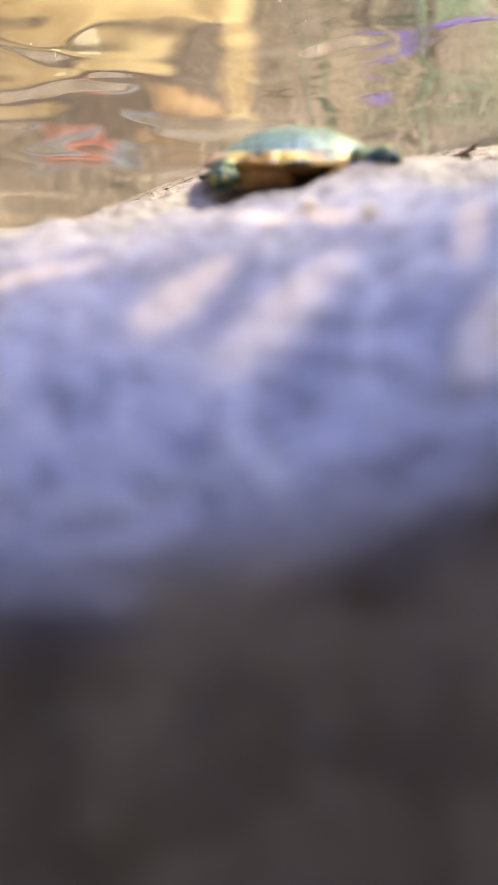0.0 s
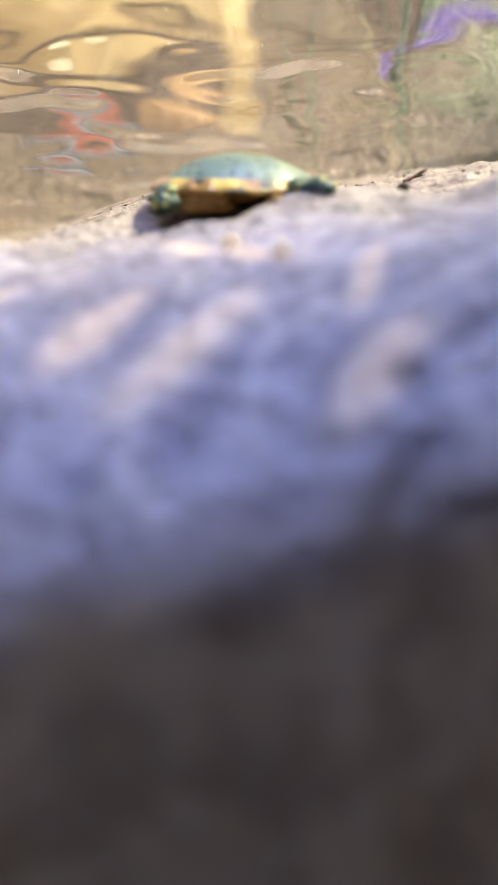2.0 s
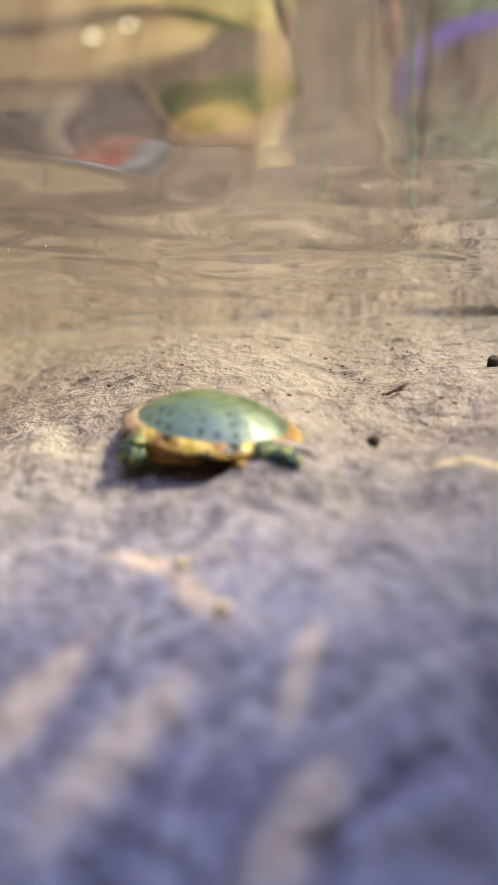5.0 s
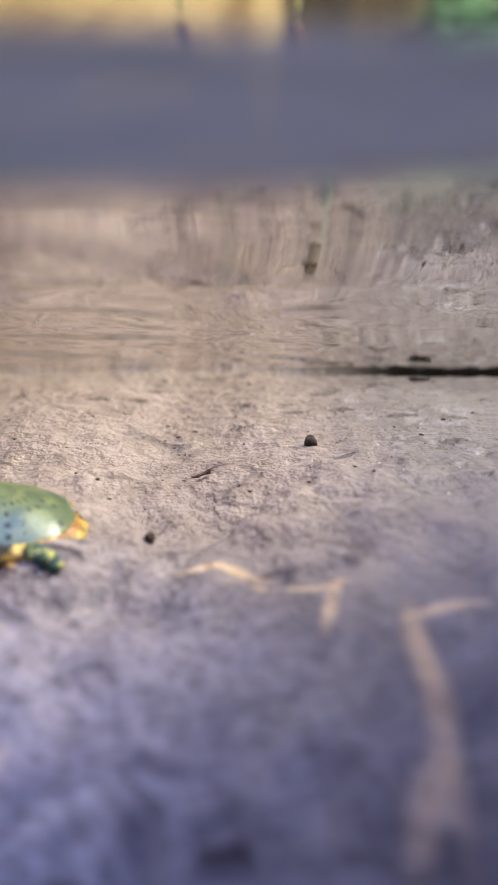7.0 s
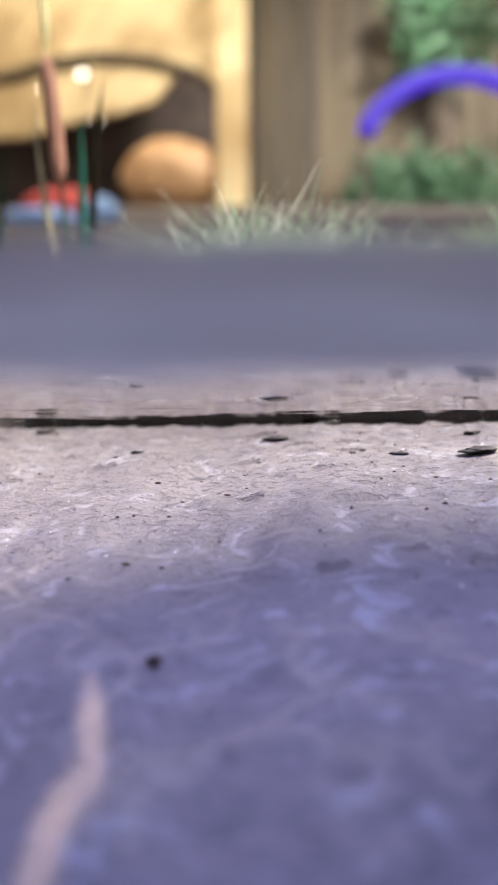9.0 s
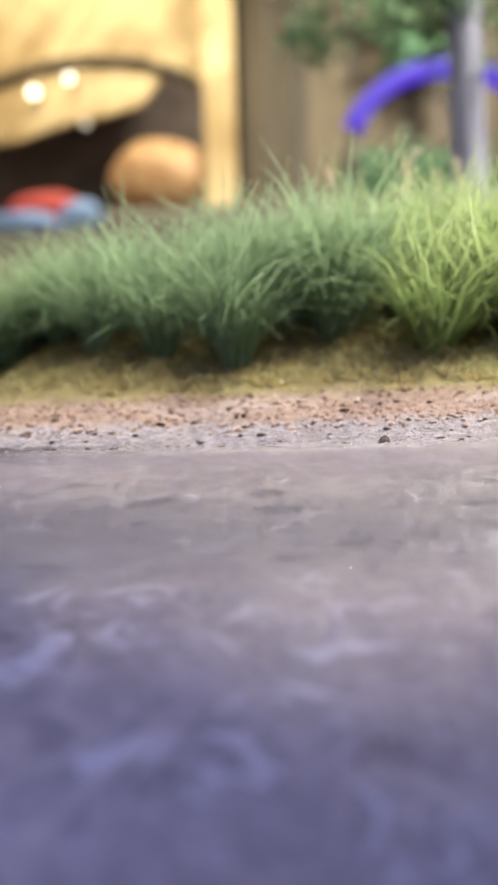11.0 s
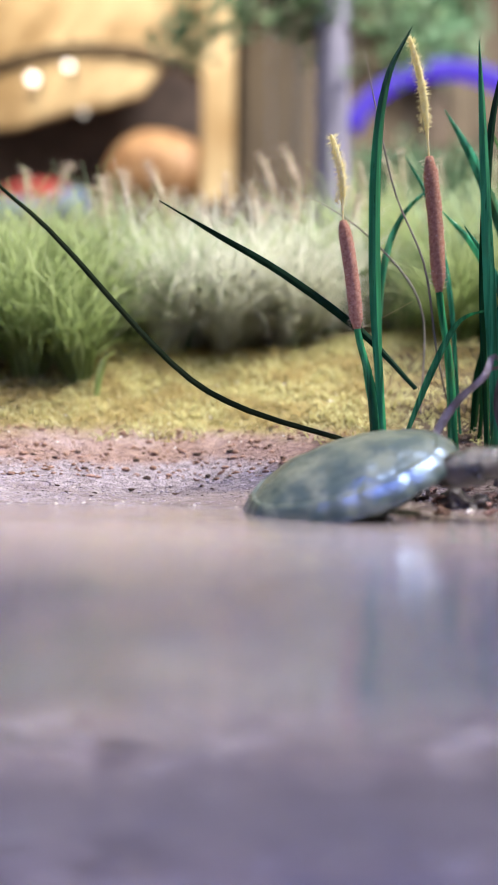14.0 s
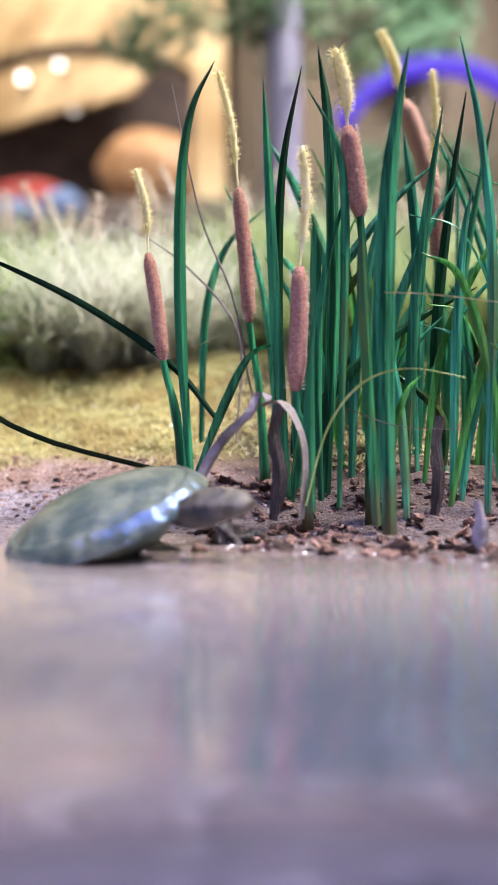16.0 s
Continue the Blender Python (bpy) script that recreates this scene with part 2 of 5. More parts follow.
    k.to(k.maths("MULTIPLY", k.maths("SUBTRACT", 1.0, mud), 0.4), k.b.inputs["Specular IOR Level"])
    k.to(k.maths("MAXIMUM", k.maths("MAXIMUM", k.span(h, 0.003, 0.006, 0.36, 0.9), k.span(z, -0.002, -0.005, 0, 0.62)), mud), k.b.inputs["Roughness"])
    rough = k.maths("ADD", k.maths("MULTIPLY", k.noise(520, 3, 0.6), k.span(x, 0.04, 0.09, 0.9, 0.26)), k.maths("MULTIPLY", k.noise(2600, 3, 0.6), k.span(h, -0.001, 0.002, 0.07, 0.45)))
    rough = k.maths("MULTIPLY", rough, k.maths("SUBTRACT", 1.0, k.maths("MULTIPLY", cut, 0.8)))
    k.bump(k.maths("SUBTRACT", rough, k.maths("ADD", k.maths("MULTIPLY", fleck, 0.3), k.maths("MULTIPLY", k.maths("SUBTRACT", 1.0, cut), k.maths("ADD", k.maths("MULTIPLY", pit, 0.25), k.maths("MULTIPLY", dent, 0.6))))), 0.0017, 0.9)
    return k.m


def water_material():
    """Seen at a low angle: a mirror from above and from beneath, and partly clear."""
    k = Nodes("still_water")
    k.t.nodes.remove(k.b)
    x, y = k.axis(0), k.axis(1)
    # ripples fitted to the view: choppy deep end, calm pane, lightly stirred by reeds
    chop = k.maths("MULTIPLY", k.span(x, 0.034, 0.062, 4.2, 0.10), k.span(y, 0.048, 0.070, 0.12, 1.0))
    chop = k.maths("MULTIPLY", k.maths("ADD", chop, k.span(x, 0.26, 0.33, 0.05, 0.35)), k.span(y, 0.090, 0.125, 1.0, 0.45))
    bump = k.n("ShaderNodeBump", Distance=0.0011, Strength=1.0)
    small = k.maths("MULTIPLY", k.noise(330, 2, 0.6, (0.5, 1, 1), 0.5), k.span(x, 0.20, 0.32, 0.0, 0.34))
    k.to(k.maths("ADD", k.maths("MULTIPLY", k.noise(76, 0.6, 0.5, (0.7, 1, 1), 0.7), chop), small), bump.inputs["Height"])
    clear = k.n("ShaderNodeBsdfGlass", Roughness=0.03, IOR=1.04)
    clear.inputs["Color"].default_value = (0.97, 0.97, 0.97, 1)
    gloss = k.n("ShaderNodeBsdfGlossy")
    gloss.inputs["Color"].default_value = (0.83, 0.81, 0.81, 1)
    k.to(k.maths("MAXIMUM", k.span(x, 0.025, 0.055, 0.10, 0.02), k.maths("MULTIPLY", k.span(x, 0.15, 0.22, 0.02, 0.13), k.span(x, 0.29, 0.33, 1.0, 0.6))), gloss.inputs["Roughness"])
    for shader in (clear, gloss):
        k.to(bump.outputs[0], shader.inputs["Normal"])
    face, mixer = k.n("ShaderNodeLayerWeight", Blend=0.5), k.n("ShaderNodeMixShader")
    k.to(k.maths("POWER", face.outputs["Facing"], k.span(x, 0.15, 0.22, 1.25, 0.6)), mixer.inputs[0])
    k.to(clear.outputs[0], mixer.inputs[1]).to(gloss.outputs[0], mixer.inputs[2])
    # diffuse haze mixed in to brighten the water, more along the bank
    haze, under, both, last = k.n("ShaderNodeBsdfDiffuse"), k.n("ShaderNodeBsdfTranslucent"), k.n("ShaderNodeMixShader"), k.n("ShaderNodeMixShader")
    haze.inputs["Color"].default_value = under.inputs["Color"].default_value = (0.51, 0.445, 0.415, 1)
    both.inputs[0].default_value = 0.4
    k.to(haze.outputs[0], both.inputs[1]).to(under.outputs[0], both.inputs[2])
    k.to(k.maths("MULTIPLY", k.span(x, 0.15, 0.22, 0.025, 0.32), k.span(y, 0.058, 0.074, 1.0, 0.55)), last.inputs[0]).to(mixer.outputs[0], last.inputs[1]).to(both.outputs[0], last.inputs[2])
    k.to(last.outputs[0], k.t.nodes["Material Output"].inputs["Surface"])
    return k.m


def meniscus_material():
    """A soft band added in place of the blurred meniscus along the pane."""
    k = Nodes("meniscus_blur", 0.35, 0.5)
    c = k.mix(k.span(k.noise(90, 3, 0.6, (0.4, 1, 3)), 0.35, 0.65), (0.80, 0.73, 0.50), (0.95, 0.87, 0.63))
    uv = k.n("ShaderNodeUVMap")
    uv.uv_map = "across"
    cut = k.n("ShaderNodeSeparateXYZ")
    k.to(uv.outputs[0], cut.inputs[0])
    v = k.maths("ADD", cut.outputs[1], k.maths("MULTIPLY", k.maths("SUBTRACT", k.noise(70, 3), 0.5), 0.15))
    k.colour(k.mix(k.maths("MULTIPLY", k.span(v, 0.35, 0.75, 0.25, 0.8), k.span(k.axis(0), 0.05, 0.08)), c, (0.50, 0.415, 0.28)))
    body = k.maths("MULTIPLY", k.span(v, 0.02, 0.25), k.span(v, 0.98, 0.70))
    k.to(k.maths("MULTIPLY", k.maths("MULTIPLY", body, k.span(k.axis(0), 0.016, 0.034, 0.5, 1.0)), k.span(k.axis(0), 0.14, 0.22, 0.97, 0.6)), k.b.inputs["Alpha"])
    return k.m


def leaf_material(name, a, b, tip):
    k = Nodes(name, 0.27, 0.3 if b[1] < 0.1 else 0.6)
    c = k.mix(k.random(), a, b)
    c = k.mix(k.span(k.noise(160, 4, 0.6, (6, 6, 0.25)), 0.42, 0.66, 0, 0.75), c, tuple(2.2 * v for v in b))
    c = k.mix(k.span(k.noise(55, 4, 0.6, (2, 2, 0.7)), 0.55, 0.68, 0, 0.6), c, (0.15, 0.19, 0.05))
    c = k.mix(k.span(k.noise(900, 3, 0.6, (3, 3, 0.3)), 0.62, 0.70, 0, 0.6), c, (0.02, 0.03, 0.012))
    h = k.maths("ADD", k.axis(2), k.maths("MULTIPLY", k.noise(90, 3), 0.02))
    c = k.mix(k.span(h, 0.055, 0.075), c, tip)
    c = k.mix(k.span(h, 0.017, 0.010, 0, 0.8), c, (0.20, 0.14, 0.07))
    k.colour(c).bump(k.noise(500, 3, 0.6, (5, 5, 0.2)), 0.0003, 0.5)
    k.thin(c, 0.46)
    return k.m


def turtle_shell(name, a, b, wet):
    k = Nodes(name, 0.30 if wet else 0.48, 0.9 if wet else 0.35)
    c = k.mix(k.span(k.noise(380, 4, 0.6), 0.35, 0.65), a, b)
    # blue sheen on the near side, painted into the shell colour
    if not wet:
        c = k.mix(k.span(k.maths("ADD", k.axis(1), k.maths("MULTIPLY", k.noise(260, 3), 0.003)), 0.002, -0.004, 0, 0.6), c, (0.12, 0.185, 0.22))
    # rows of dark dashes that point outwards
    x, y = k.axis(0), k.axis(1)
    far = k.maths("SQRT", k.maths("ADD", k.maths("MULTIPLY", x, x), k.maths("MULTIPLY", k.maths("MULTIPLY", y, y), 1.5)), 0.0)
    far = k.maths("ADD", far, k.maths("MULTIPLY", k.noise(300, 2), 0.0008))
    ring = k.span(k.maths("SINE", k.maths("MULTIPLY", far, 4300.0), 0.0), 0.0, 0.35)
    turn = k.maths("ADD", k.maths("MULTIPLY", k.maths("ARCTAN2", y, x), 23.0), k.maths("MULTIPLY", k.noise(250, 2), 5.0))
    dash = k.maths("MULTIPLY", k.maths("MULTIPLY", ring, k.span(k.maths("SINE", turn, 0.0), 0.2, 0.6)), k.span(k.noise(420, 2), 0.44, 0.52))
    c = k.mix(k.maths("MULTIPLY", dash, 0.35 if wet else 1.0), c, (0.018, 0.028, 0.014))
    # blue lamp reflection imitated by tinting the shell's highlights
    if wet:
        k.b.inputs["Specular Tint"].default_value = (0.30, 0.48, 1.0, 1)
    else:
        k.b.inputs["Coat Weight"].default_value = 0.45
        k.b.inputs["Coat Roughness"].default_value = 0.32
    k.colour(c).bump(k.noise(900 if wet else 1500, 3), 0.0004 if wet else 0.0002, 0.6)
    return k.m


def skin_material():
    """Dark green hide with yellow flecks."""
    k = Nodes("flecked_skin", 0.4, 0.5)
    c = k.mix(k.span(k.noise(500, 3), 0.4, 0.6), (0.012, 0.045, 0.04), (0.06, 0.10, 0.05))
    k.colour(k.mix(k.span(k.noise(1300, 3, 0.6), 0.52, 0.60), c, (0.50, 0.46, 0.10))).bump(k.noise(2000, 3), 0.0003)
    return k.m


def rim_material():
    """Gold edge, worn to brown and black in places."""
    k = Nodes("yellow_rim", 0.28, 0.6)
    c = k.mix(k.span(k.noise(330, 3), 0.42, 0.62), (0.30, 0.13, 0.03), (0.70, 0.48, 0.08))
    c = k.mix(k.span(k.noise(700, 3, 0.6), 0.53, 0.60), c, (0.035, 0.03, 0.015))
    c = k.mix(k.span(k.axis(0), -0.002, -0.008, 0, 0.6), c, (0.50, 0.33, 0.26))
    k.colour(c).bump(k.noise(900, 3), 0.0006)
    return k.m


def spike_material():
    """Cream bristles that glow with the light behind them."""
    k = Nodes("cream_spike", 0.85, 0.3)
    c = k.mix(k.span(k.noise(2400, 5, 0.6), 0.3, 0.7), (0.86, 0.78, 0.42), (0.96, 0.92, 0.66))
    k.colour(c)
    k.thin(c, 0.35)
    return k.m


BED = bed_material()
WATER = water_material()
MENISCUS = meniscus_material()
LEAF = leaf_material("reed_green", (0.012, 0.078, 0.036), (0.056, 0.26, 0.115), (0.02, 0.06, 0.025))
TEAL = leaf_material("reed_blue_green", (0.022, 0.14, 0.075), (0.085, 0.36, 0.21), (0.07, 0.28, 0.22))
# brighter copy of the reed green for leaves with light behind them
LIT_LEAF = leaf_material("reed_lit_green", (0.045, 0.19, 0.03), (0.12, 0.36, 0.075), (0.06, 0.14, 0.05))
DARK = leaf_material("reed_dark_green", (0.006, 0.032, 0.012), (0.014, 0.06, 0.022), (0.03, 0.025, 0.012))
grass_leaf = plain("pale_green_leaf", (0.25, 0.36, 0.10), (0.40, 0.50, 0.18), 300, 0.5)
# two leaves seen from their shaded side, kept very dark by colour
OLIVE = plain("shaded_olive", (0.007, 0.014, 0.007), (0.018, 0.026, 0.011), 200, 0.9, 0, 0.04)
DEEP = plain("deep_green_leaf", (0.002, 0.013, 0.006), (0.006, 0.028, 0.012), 200, 0.8, 0, 0.08)
HUSK = plain("dark_husk", (0.030, 0.024, 0.022), (0.11, 0.085, 0.08), 900, 0.6, 0.0004, 0.3, (6, 6, 0.3))
GREY = plain("dead_reed", (0.10, 0.085, 0.08), (0.22, 0.19, 0.17), 300, 0.7, 0.0003)
DRY = plain("dry_reed", (0.10, 0.085, 0.095), (0.30, 0.265, 0.29), 300, 0.7, 0.0003)
STRAW = plain("straw", (0.45, 0.38, 0.22), (0.62, 0.55, 0.36), 400, 0.7)
FELT = plain("brown_pink_felt", (0.40, 0.18, 0.13), (0.62, 0.34, 0.26), 2600, 0.95, 0.0004, 0.15)
# paler copy of the felt: the light on the rear head is in its colour
LIT_FELT = plain("lit_pink_felt", (0.62, 0.34, 0.27), (0.80, 0.52, 0.43), 2600, 0.95, 0.0004, 0.15)
FUZZ = plain("pale_fuzz", (0.62, 0.48, 0.40), (0.78, 0.68, 0.58), 900, 0.8)
CREAM = spike_material()
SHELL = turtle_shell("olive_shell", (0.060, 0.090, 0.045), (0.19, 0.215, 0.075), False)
SHELL_WET = turtle_shell("wet_shell", (0.045, 0.060, 0.048), (0.125, 0.135, 0.095), True)
RIM = rim_material()
BELLY = plain("brown_belly", (0.30, 0.15, 0.045), (0.56, 0.34, 0.10), 900, 0.4)
SKIN = skin_material()
HIDE = plain("grey_wet_hide", (0.010, 0.008, 0.007), (0.085, 0.070, 0.050), 600, 0.25, 0.0003, 0.6)
MUD = plain("dark_wet_clay", (0.009, 0.007, 0.006), (0.05, 0.036, 0.030), 700, 0.35, 0.0003, 0.5)
CRUMB = plain("dark_crumb", (0.02, 0.014, 0.012), (0.09, 0.05, 0.035), 2000, 0.8, 0.0002)
PALE_GLOSS = plain("pale_gloss_grain", (0.72, 0.66, 0.56), (0.92, 0.88, 0.80), 900, 0.15, 0, 0.7)
GRAIN = plain("pale_grain", (0.25, 0.21, 0.235), (0.47, 0.41, 0.45), 2500, 0.45, 0.0002)
SOIL = plain("brown_soil", (0.14, 0.075, 0.052), (0.37, 0.225, 0.165), 500, 0.85, 0.0004)
LITTER = plain("leaf_litter", (0.075, 0.040, 0.032), (0.36, 0.215, 0.165), 500, 0.8, 0.0008)

# ---- the pond bed and its bank ----


def lerp(x, pts):
    for (a, u), (b, v) in zip(pts, pts[1:]):
        if x <= b:
            return u + (v - u) * smoothstep(a, b, x)
    return pts[-1][1]


def shore(x):
    """How far the water's edge lies from the camera's line."""
    return lerp(x, [(-0.2, 0.185), (-0.036, 0.151), (0.0, 0.141), (0.03, 0.130), (0.05, 0.1255), (0.075, 0.122), (0.10, 0.117), (0.12, 0.111), (0.2, 0.088), (0.265, 0.081), (0.30, 0.086),
                    (0.322, 0.080), (0.336, 0.0772), (0.362, 0.0705), (0.5, 0.066)]) + 0.0012 * noise.noise((x * 60, 3.1, 0))


def front(x):
    """Where the bed breaks off towards the pane."""
    return lerp(x, [(-0.2, 0.0365), (0.05, 0.0365), (0.10, 0.029), (1, 0.028)])


def bed(x, y):
    s = shore(x)
    u = s - y
    k = 0.35 * noise.noise((x * 55, y * 55, 1)) + 0.16 * noise.noise((x * 150, y * 150, 2))
    if u > 0:
        u -= max(0.0, s - 0.1255) * smoothstep(0.0, 0.04, u) * smoothstep(0.034, 0.022, x) * (1 - (1 - smoothstep(-0.022, 0.018, x)) * smoothstep(0.060, 0.090, y))
        a = lerp(x, [(0.012, 0.36), (0.035, 0.43), (0.06, 0.395), (0.09, 0.375), (1, 0.375)])
        q = lerp(x, [(0.012, 2.2), (0.035, 0.3), (0.06, 0.0), (1, 0.0)])
        z = -(a * u + q * u * u) - 48 * max(0.0, front(x) + 0.0135 - y) ** 2 - 0.085 * max(0.0, 0.012 - x) * smoothstep(0.0, 0.04, u) * smoothstep(-0.08, 0.0, x)
        k = (k + 0.34 * noise.noise((x * 230, y * 230, 9)) + 0.3 * noise.noise((x * 110, y * 110, 4))) * lerp(x, [(0.05, 0.0038), (0.085, 0.0020), (1, 0.0020)]) * (0.55 + 0.45 * smoothstep(0.050, 0.068, y)) * smoothstep(0, 0.03, u) * (1 - 0.6 * smoothstep(0.080, 0.100, y))
    else:
        v = -u
        low = smoothstep(0.19, 0.12, x)
        z = 0.045 * v + (0.48 - 0.26 * low) * (max(0.0, v - 0.013) - 0.55 * max(0.0, v - 0.060))
        k *= 0.0030 * smoothstep(0, 0.012, v)
    fine = 0.00022 * noise.noise((x * 700, y * 700, 5)) + 0.00035 * noise.noise((x * 330, y * 330, 6)) * smoothstep(-0.03, 0.0, -u)
    return z + k + fine


def pond_bed():
    xs = np.linspace(-0.16, 0.56, 900)
    steps = np.concatenate([np.linspace(0, 1, 200) * 0.5, 0.5 + 0.5 * np.linspace(0, 1, 70)[1:]])
    verts = [(x, front(x) - 0.0006, -0.16) for x in xs]
    verts += [(x, front(x) - 0.0006 + 0.0004 * noise.noise((x * 200, 0, 0)), bed(x, front(x)) - 0.0012) for x in xs]
    for k in steps:
        for x in xs:
            y = front(x) + (0.135 - front(x)) * k * 2 if k < 0.5 else 0.135 + (0.30 - 0.135) * (k - 0.5) * 2
            verts.append((x, y, bed(x, y)))
    verts += [(x, 0.30, -0.16) for x in xs]
    n, rows = len(xs), len(steps) + 3
    faces = [(j * n + i, j * n + i + 1, j * n + n + i + 1, j * n + n + i) for j in range(rows - 1) for i in range(n - 1)]
    # the two ends are closed
    faces += [[j * n for j in range(rows)], [j * n + n - 1 for j in reversed(range(rows))]]
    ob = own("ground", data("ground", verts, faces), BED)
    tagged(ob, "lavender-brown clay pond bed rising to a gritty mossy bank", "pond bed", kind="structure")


pond_bed()


def hillside():
    """The floor on which the model stands, rising behind it."""
    bm = bmesh.new()
    rows = [(-6, -0.16), (0.2, -0.16), (0.31, -0.02), (1.2, 0.10), (4.3, 1.48), (9, 1.9), (60, 3.0)]
    cols = [-60, -12, -4, 0, 4, 12, 60]
    grid = [[bm.verts.new((x, y, z)) for x in cols] for y, z in rows]
    for a, b in zip(grid, grid[1:]):
        for i in range(len(cols) - 1):
            bm.faces.new((a[i], a[i + 1], b[i + 1], b[i]))
    ob = part("ground", bm, plain("brown_slope", (0.08, 0.06, 0.05), (0.17, 0.13, 0.10), 3.0, 0.9, 0.02))
    tagged(ob, "brown earth slope rising behind the model pond", "ground", kind="structure")


hillside()


def pane(x):
    """The near edge of the water; its distance is fitted to the view."""
    return lerp(x, [(-0.2, 0.0340), (0.14, 0.0340), (0.21, 0.0172), (0.27, 0.0172), (0.31, 0.0215), (0.34, 0.0265), (1, 0.0265)])


def water_sheet():
    xs = np.linspace(-0.16, 0.56, 150)
    n = len(xs)
    lip = [(0.0, 0.00012), (0.0004, 0.00005), (0.0013, 0.0), (0.003, 0.0)]
    verts = [(x, pane(x) + y, z) for y, z in lip for x in xs]
    verts += [(x, pane(x) + 0.003 + (0.165 - pane(x)) * k / 24, 0.0) for k in range(1, 25) for x in xs]
    faces = [(j * n + i, j * n + i + 1, j * n + n + i + 1, j * n + n + i) for j in range(len(lip) + 23) for i in range(n - 1)]
    ob = own("water", data("water", verts, faces), WATER)
    ob.visible_shadow = False
    tagged(ob, "still shallow pond water mirroring the bank at a low angle", "water", kind="structure")
    # the meniscus band; its height along the pane is fitted to the view
    verts = []
    for k in range(10):
        for x in xs:
            mid = lerp(x, [(-0.2, 0.0023), (0.03, 0.0023), (0.055, 0.0030), (0.14, 0.0030), (0.21, -0.0018), (1, -0.0012)])
            half = lerp(x, [(-0.2, 0.0061), (0.03, 0.0061), (0.055, 0.0053), (0.14, 0.0053), (0.21, 0.0020), (1, 0.0018)])
            verts.append((x, pane(x) - 0.0004, mid + half * (k / 4.5 - 1)))
    faces = [(j * n + i, j * n + i + 1, j * n + n + i + 1, j * n + n + i) for j in range(9) for i in range(n - 1)]
    f = own("meniscus_band", data("meniscus_band", verts, faces), MENISCUS, ob, "added grey-lavender band for the blurred meniscus at the pane")
    f.visible_shadow = False
    layer = f.data.uv_layers.new(name="across")
    for loop in f.data.loops:
        layer.data[loop.index].uv = (0.0, (loop.vertex_index // n) / 9)


water_sheet()


def shade_hood():
    """An unseen cover added over the viewer to shade the front of the bed."""
    bm = bmesh.new()
    bmesh.ops.create_cube(bm, size=1, matrix=Matrix.Translation((0.2, -0.1405, 0.170)) @ Matrix.Diagonal((2.4, 0.369, 0.02, 1)))
    bmesh.ops.create_cube(bm, size=1, matrix=Matrix.Translation((0.2, -0.33, 0.0)) @ Matrix.Diagonal((2.4, 0.02, 0.36, 1)))
    # a bulge added to shade the bed behind the middle of the pane
    pts = [(0.12, 0.034), (0.17, 0.053), (0.205, 0.070), (0.26, 0.072), (0.295, 0.054), (0.34, 0.034)]
    f = bm.faces.new([bm.verts.new((x, y, 0.163)) for x, y in pts])
    got = bmesh.ops.extrude_face_region(bm, geom=[f])
    bmesh.ops.translate(bm, vec=(0, 0, 0.014), verts=[v for v in got["geom"] if isinstance(v, bmesh.types.BMVert)])
    bmesh.ops.recalc_face_normals(bm, faces=bm.faces)
    bmesh.ops.bevel(bm, geom=bm.edges[:], offset=0.002, segments=2, affect="EDGES")
    ob = part("shade_cover", bm, plain("grey_boards", (0.10, 0.09, 0.085), (0.18, 0.16, 0.15), 12, 0.7, 0.002), smooth=False)
    tagged(ob, "unseen grey cover added to shade the front of the tank", "tank cover", kind="structure")


shade_hood()

# ---- the turtles ----


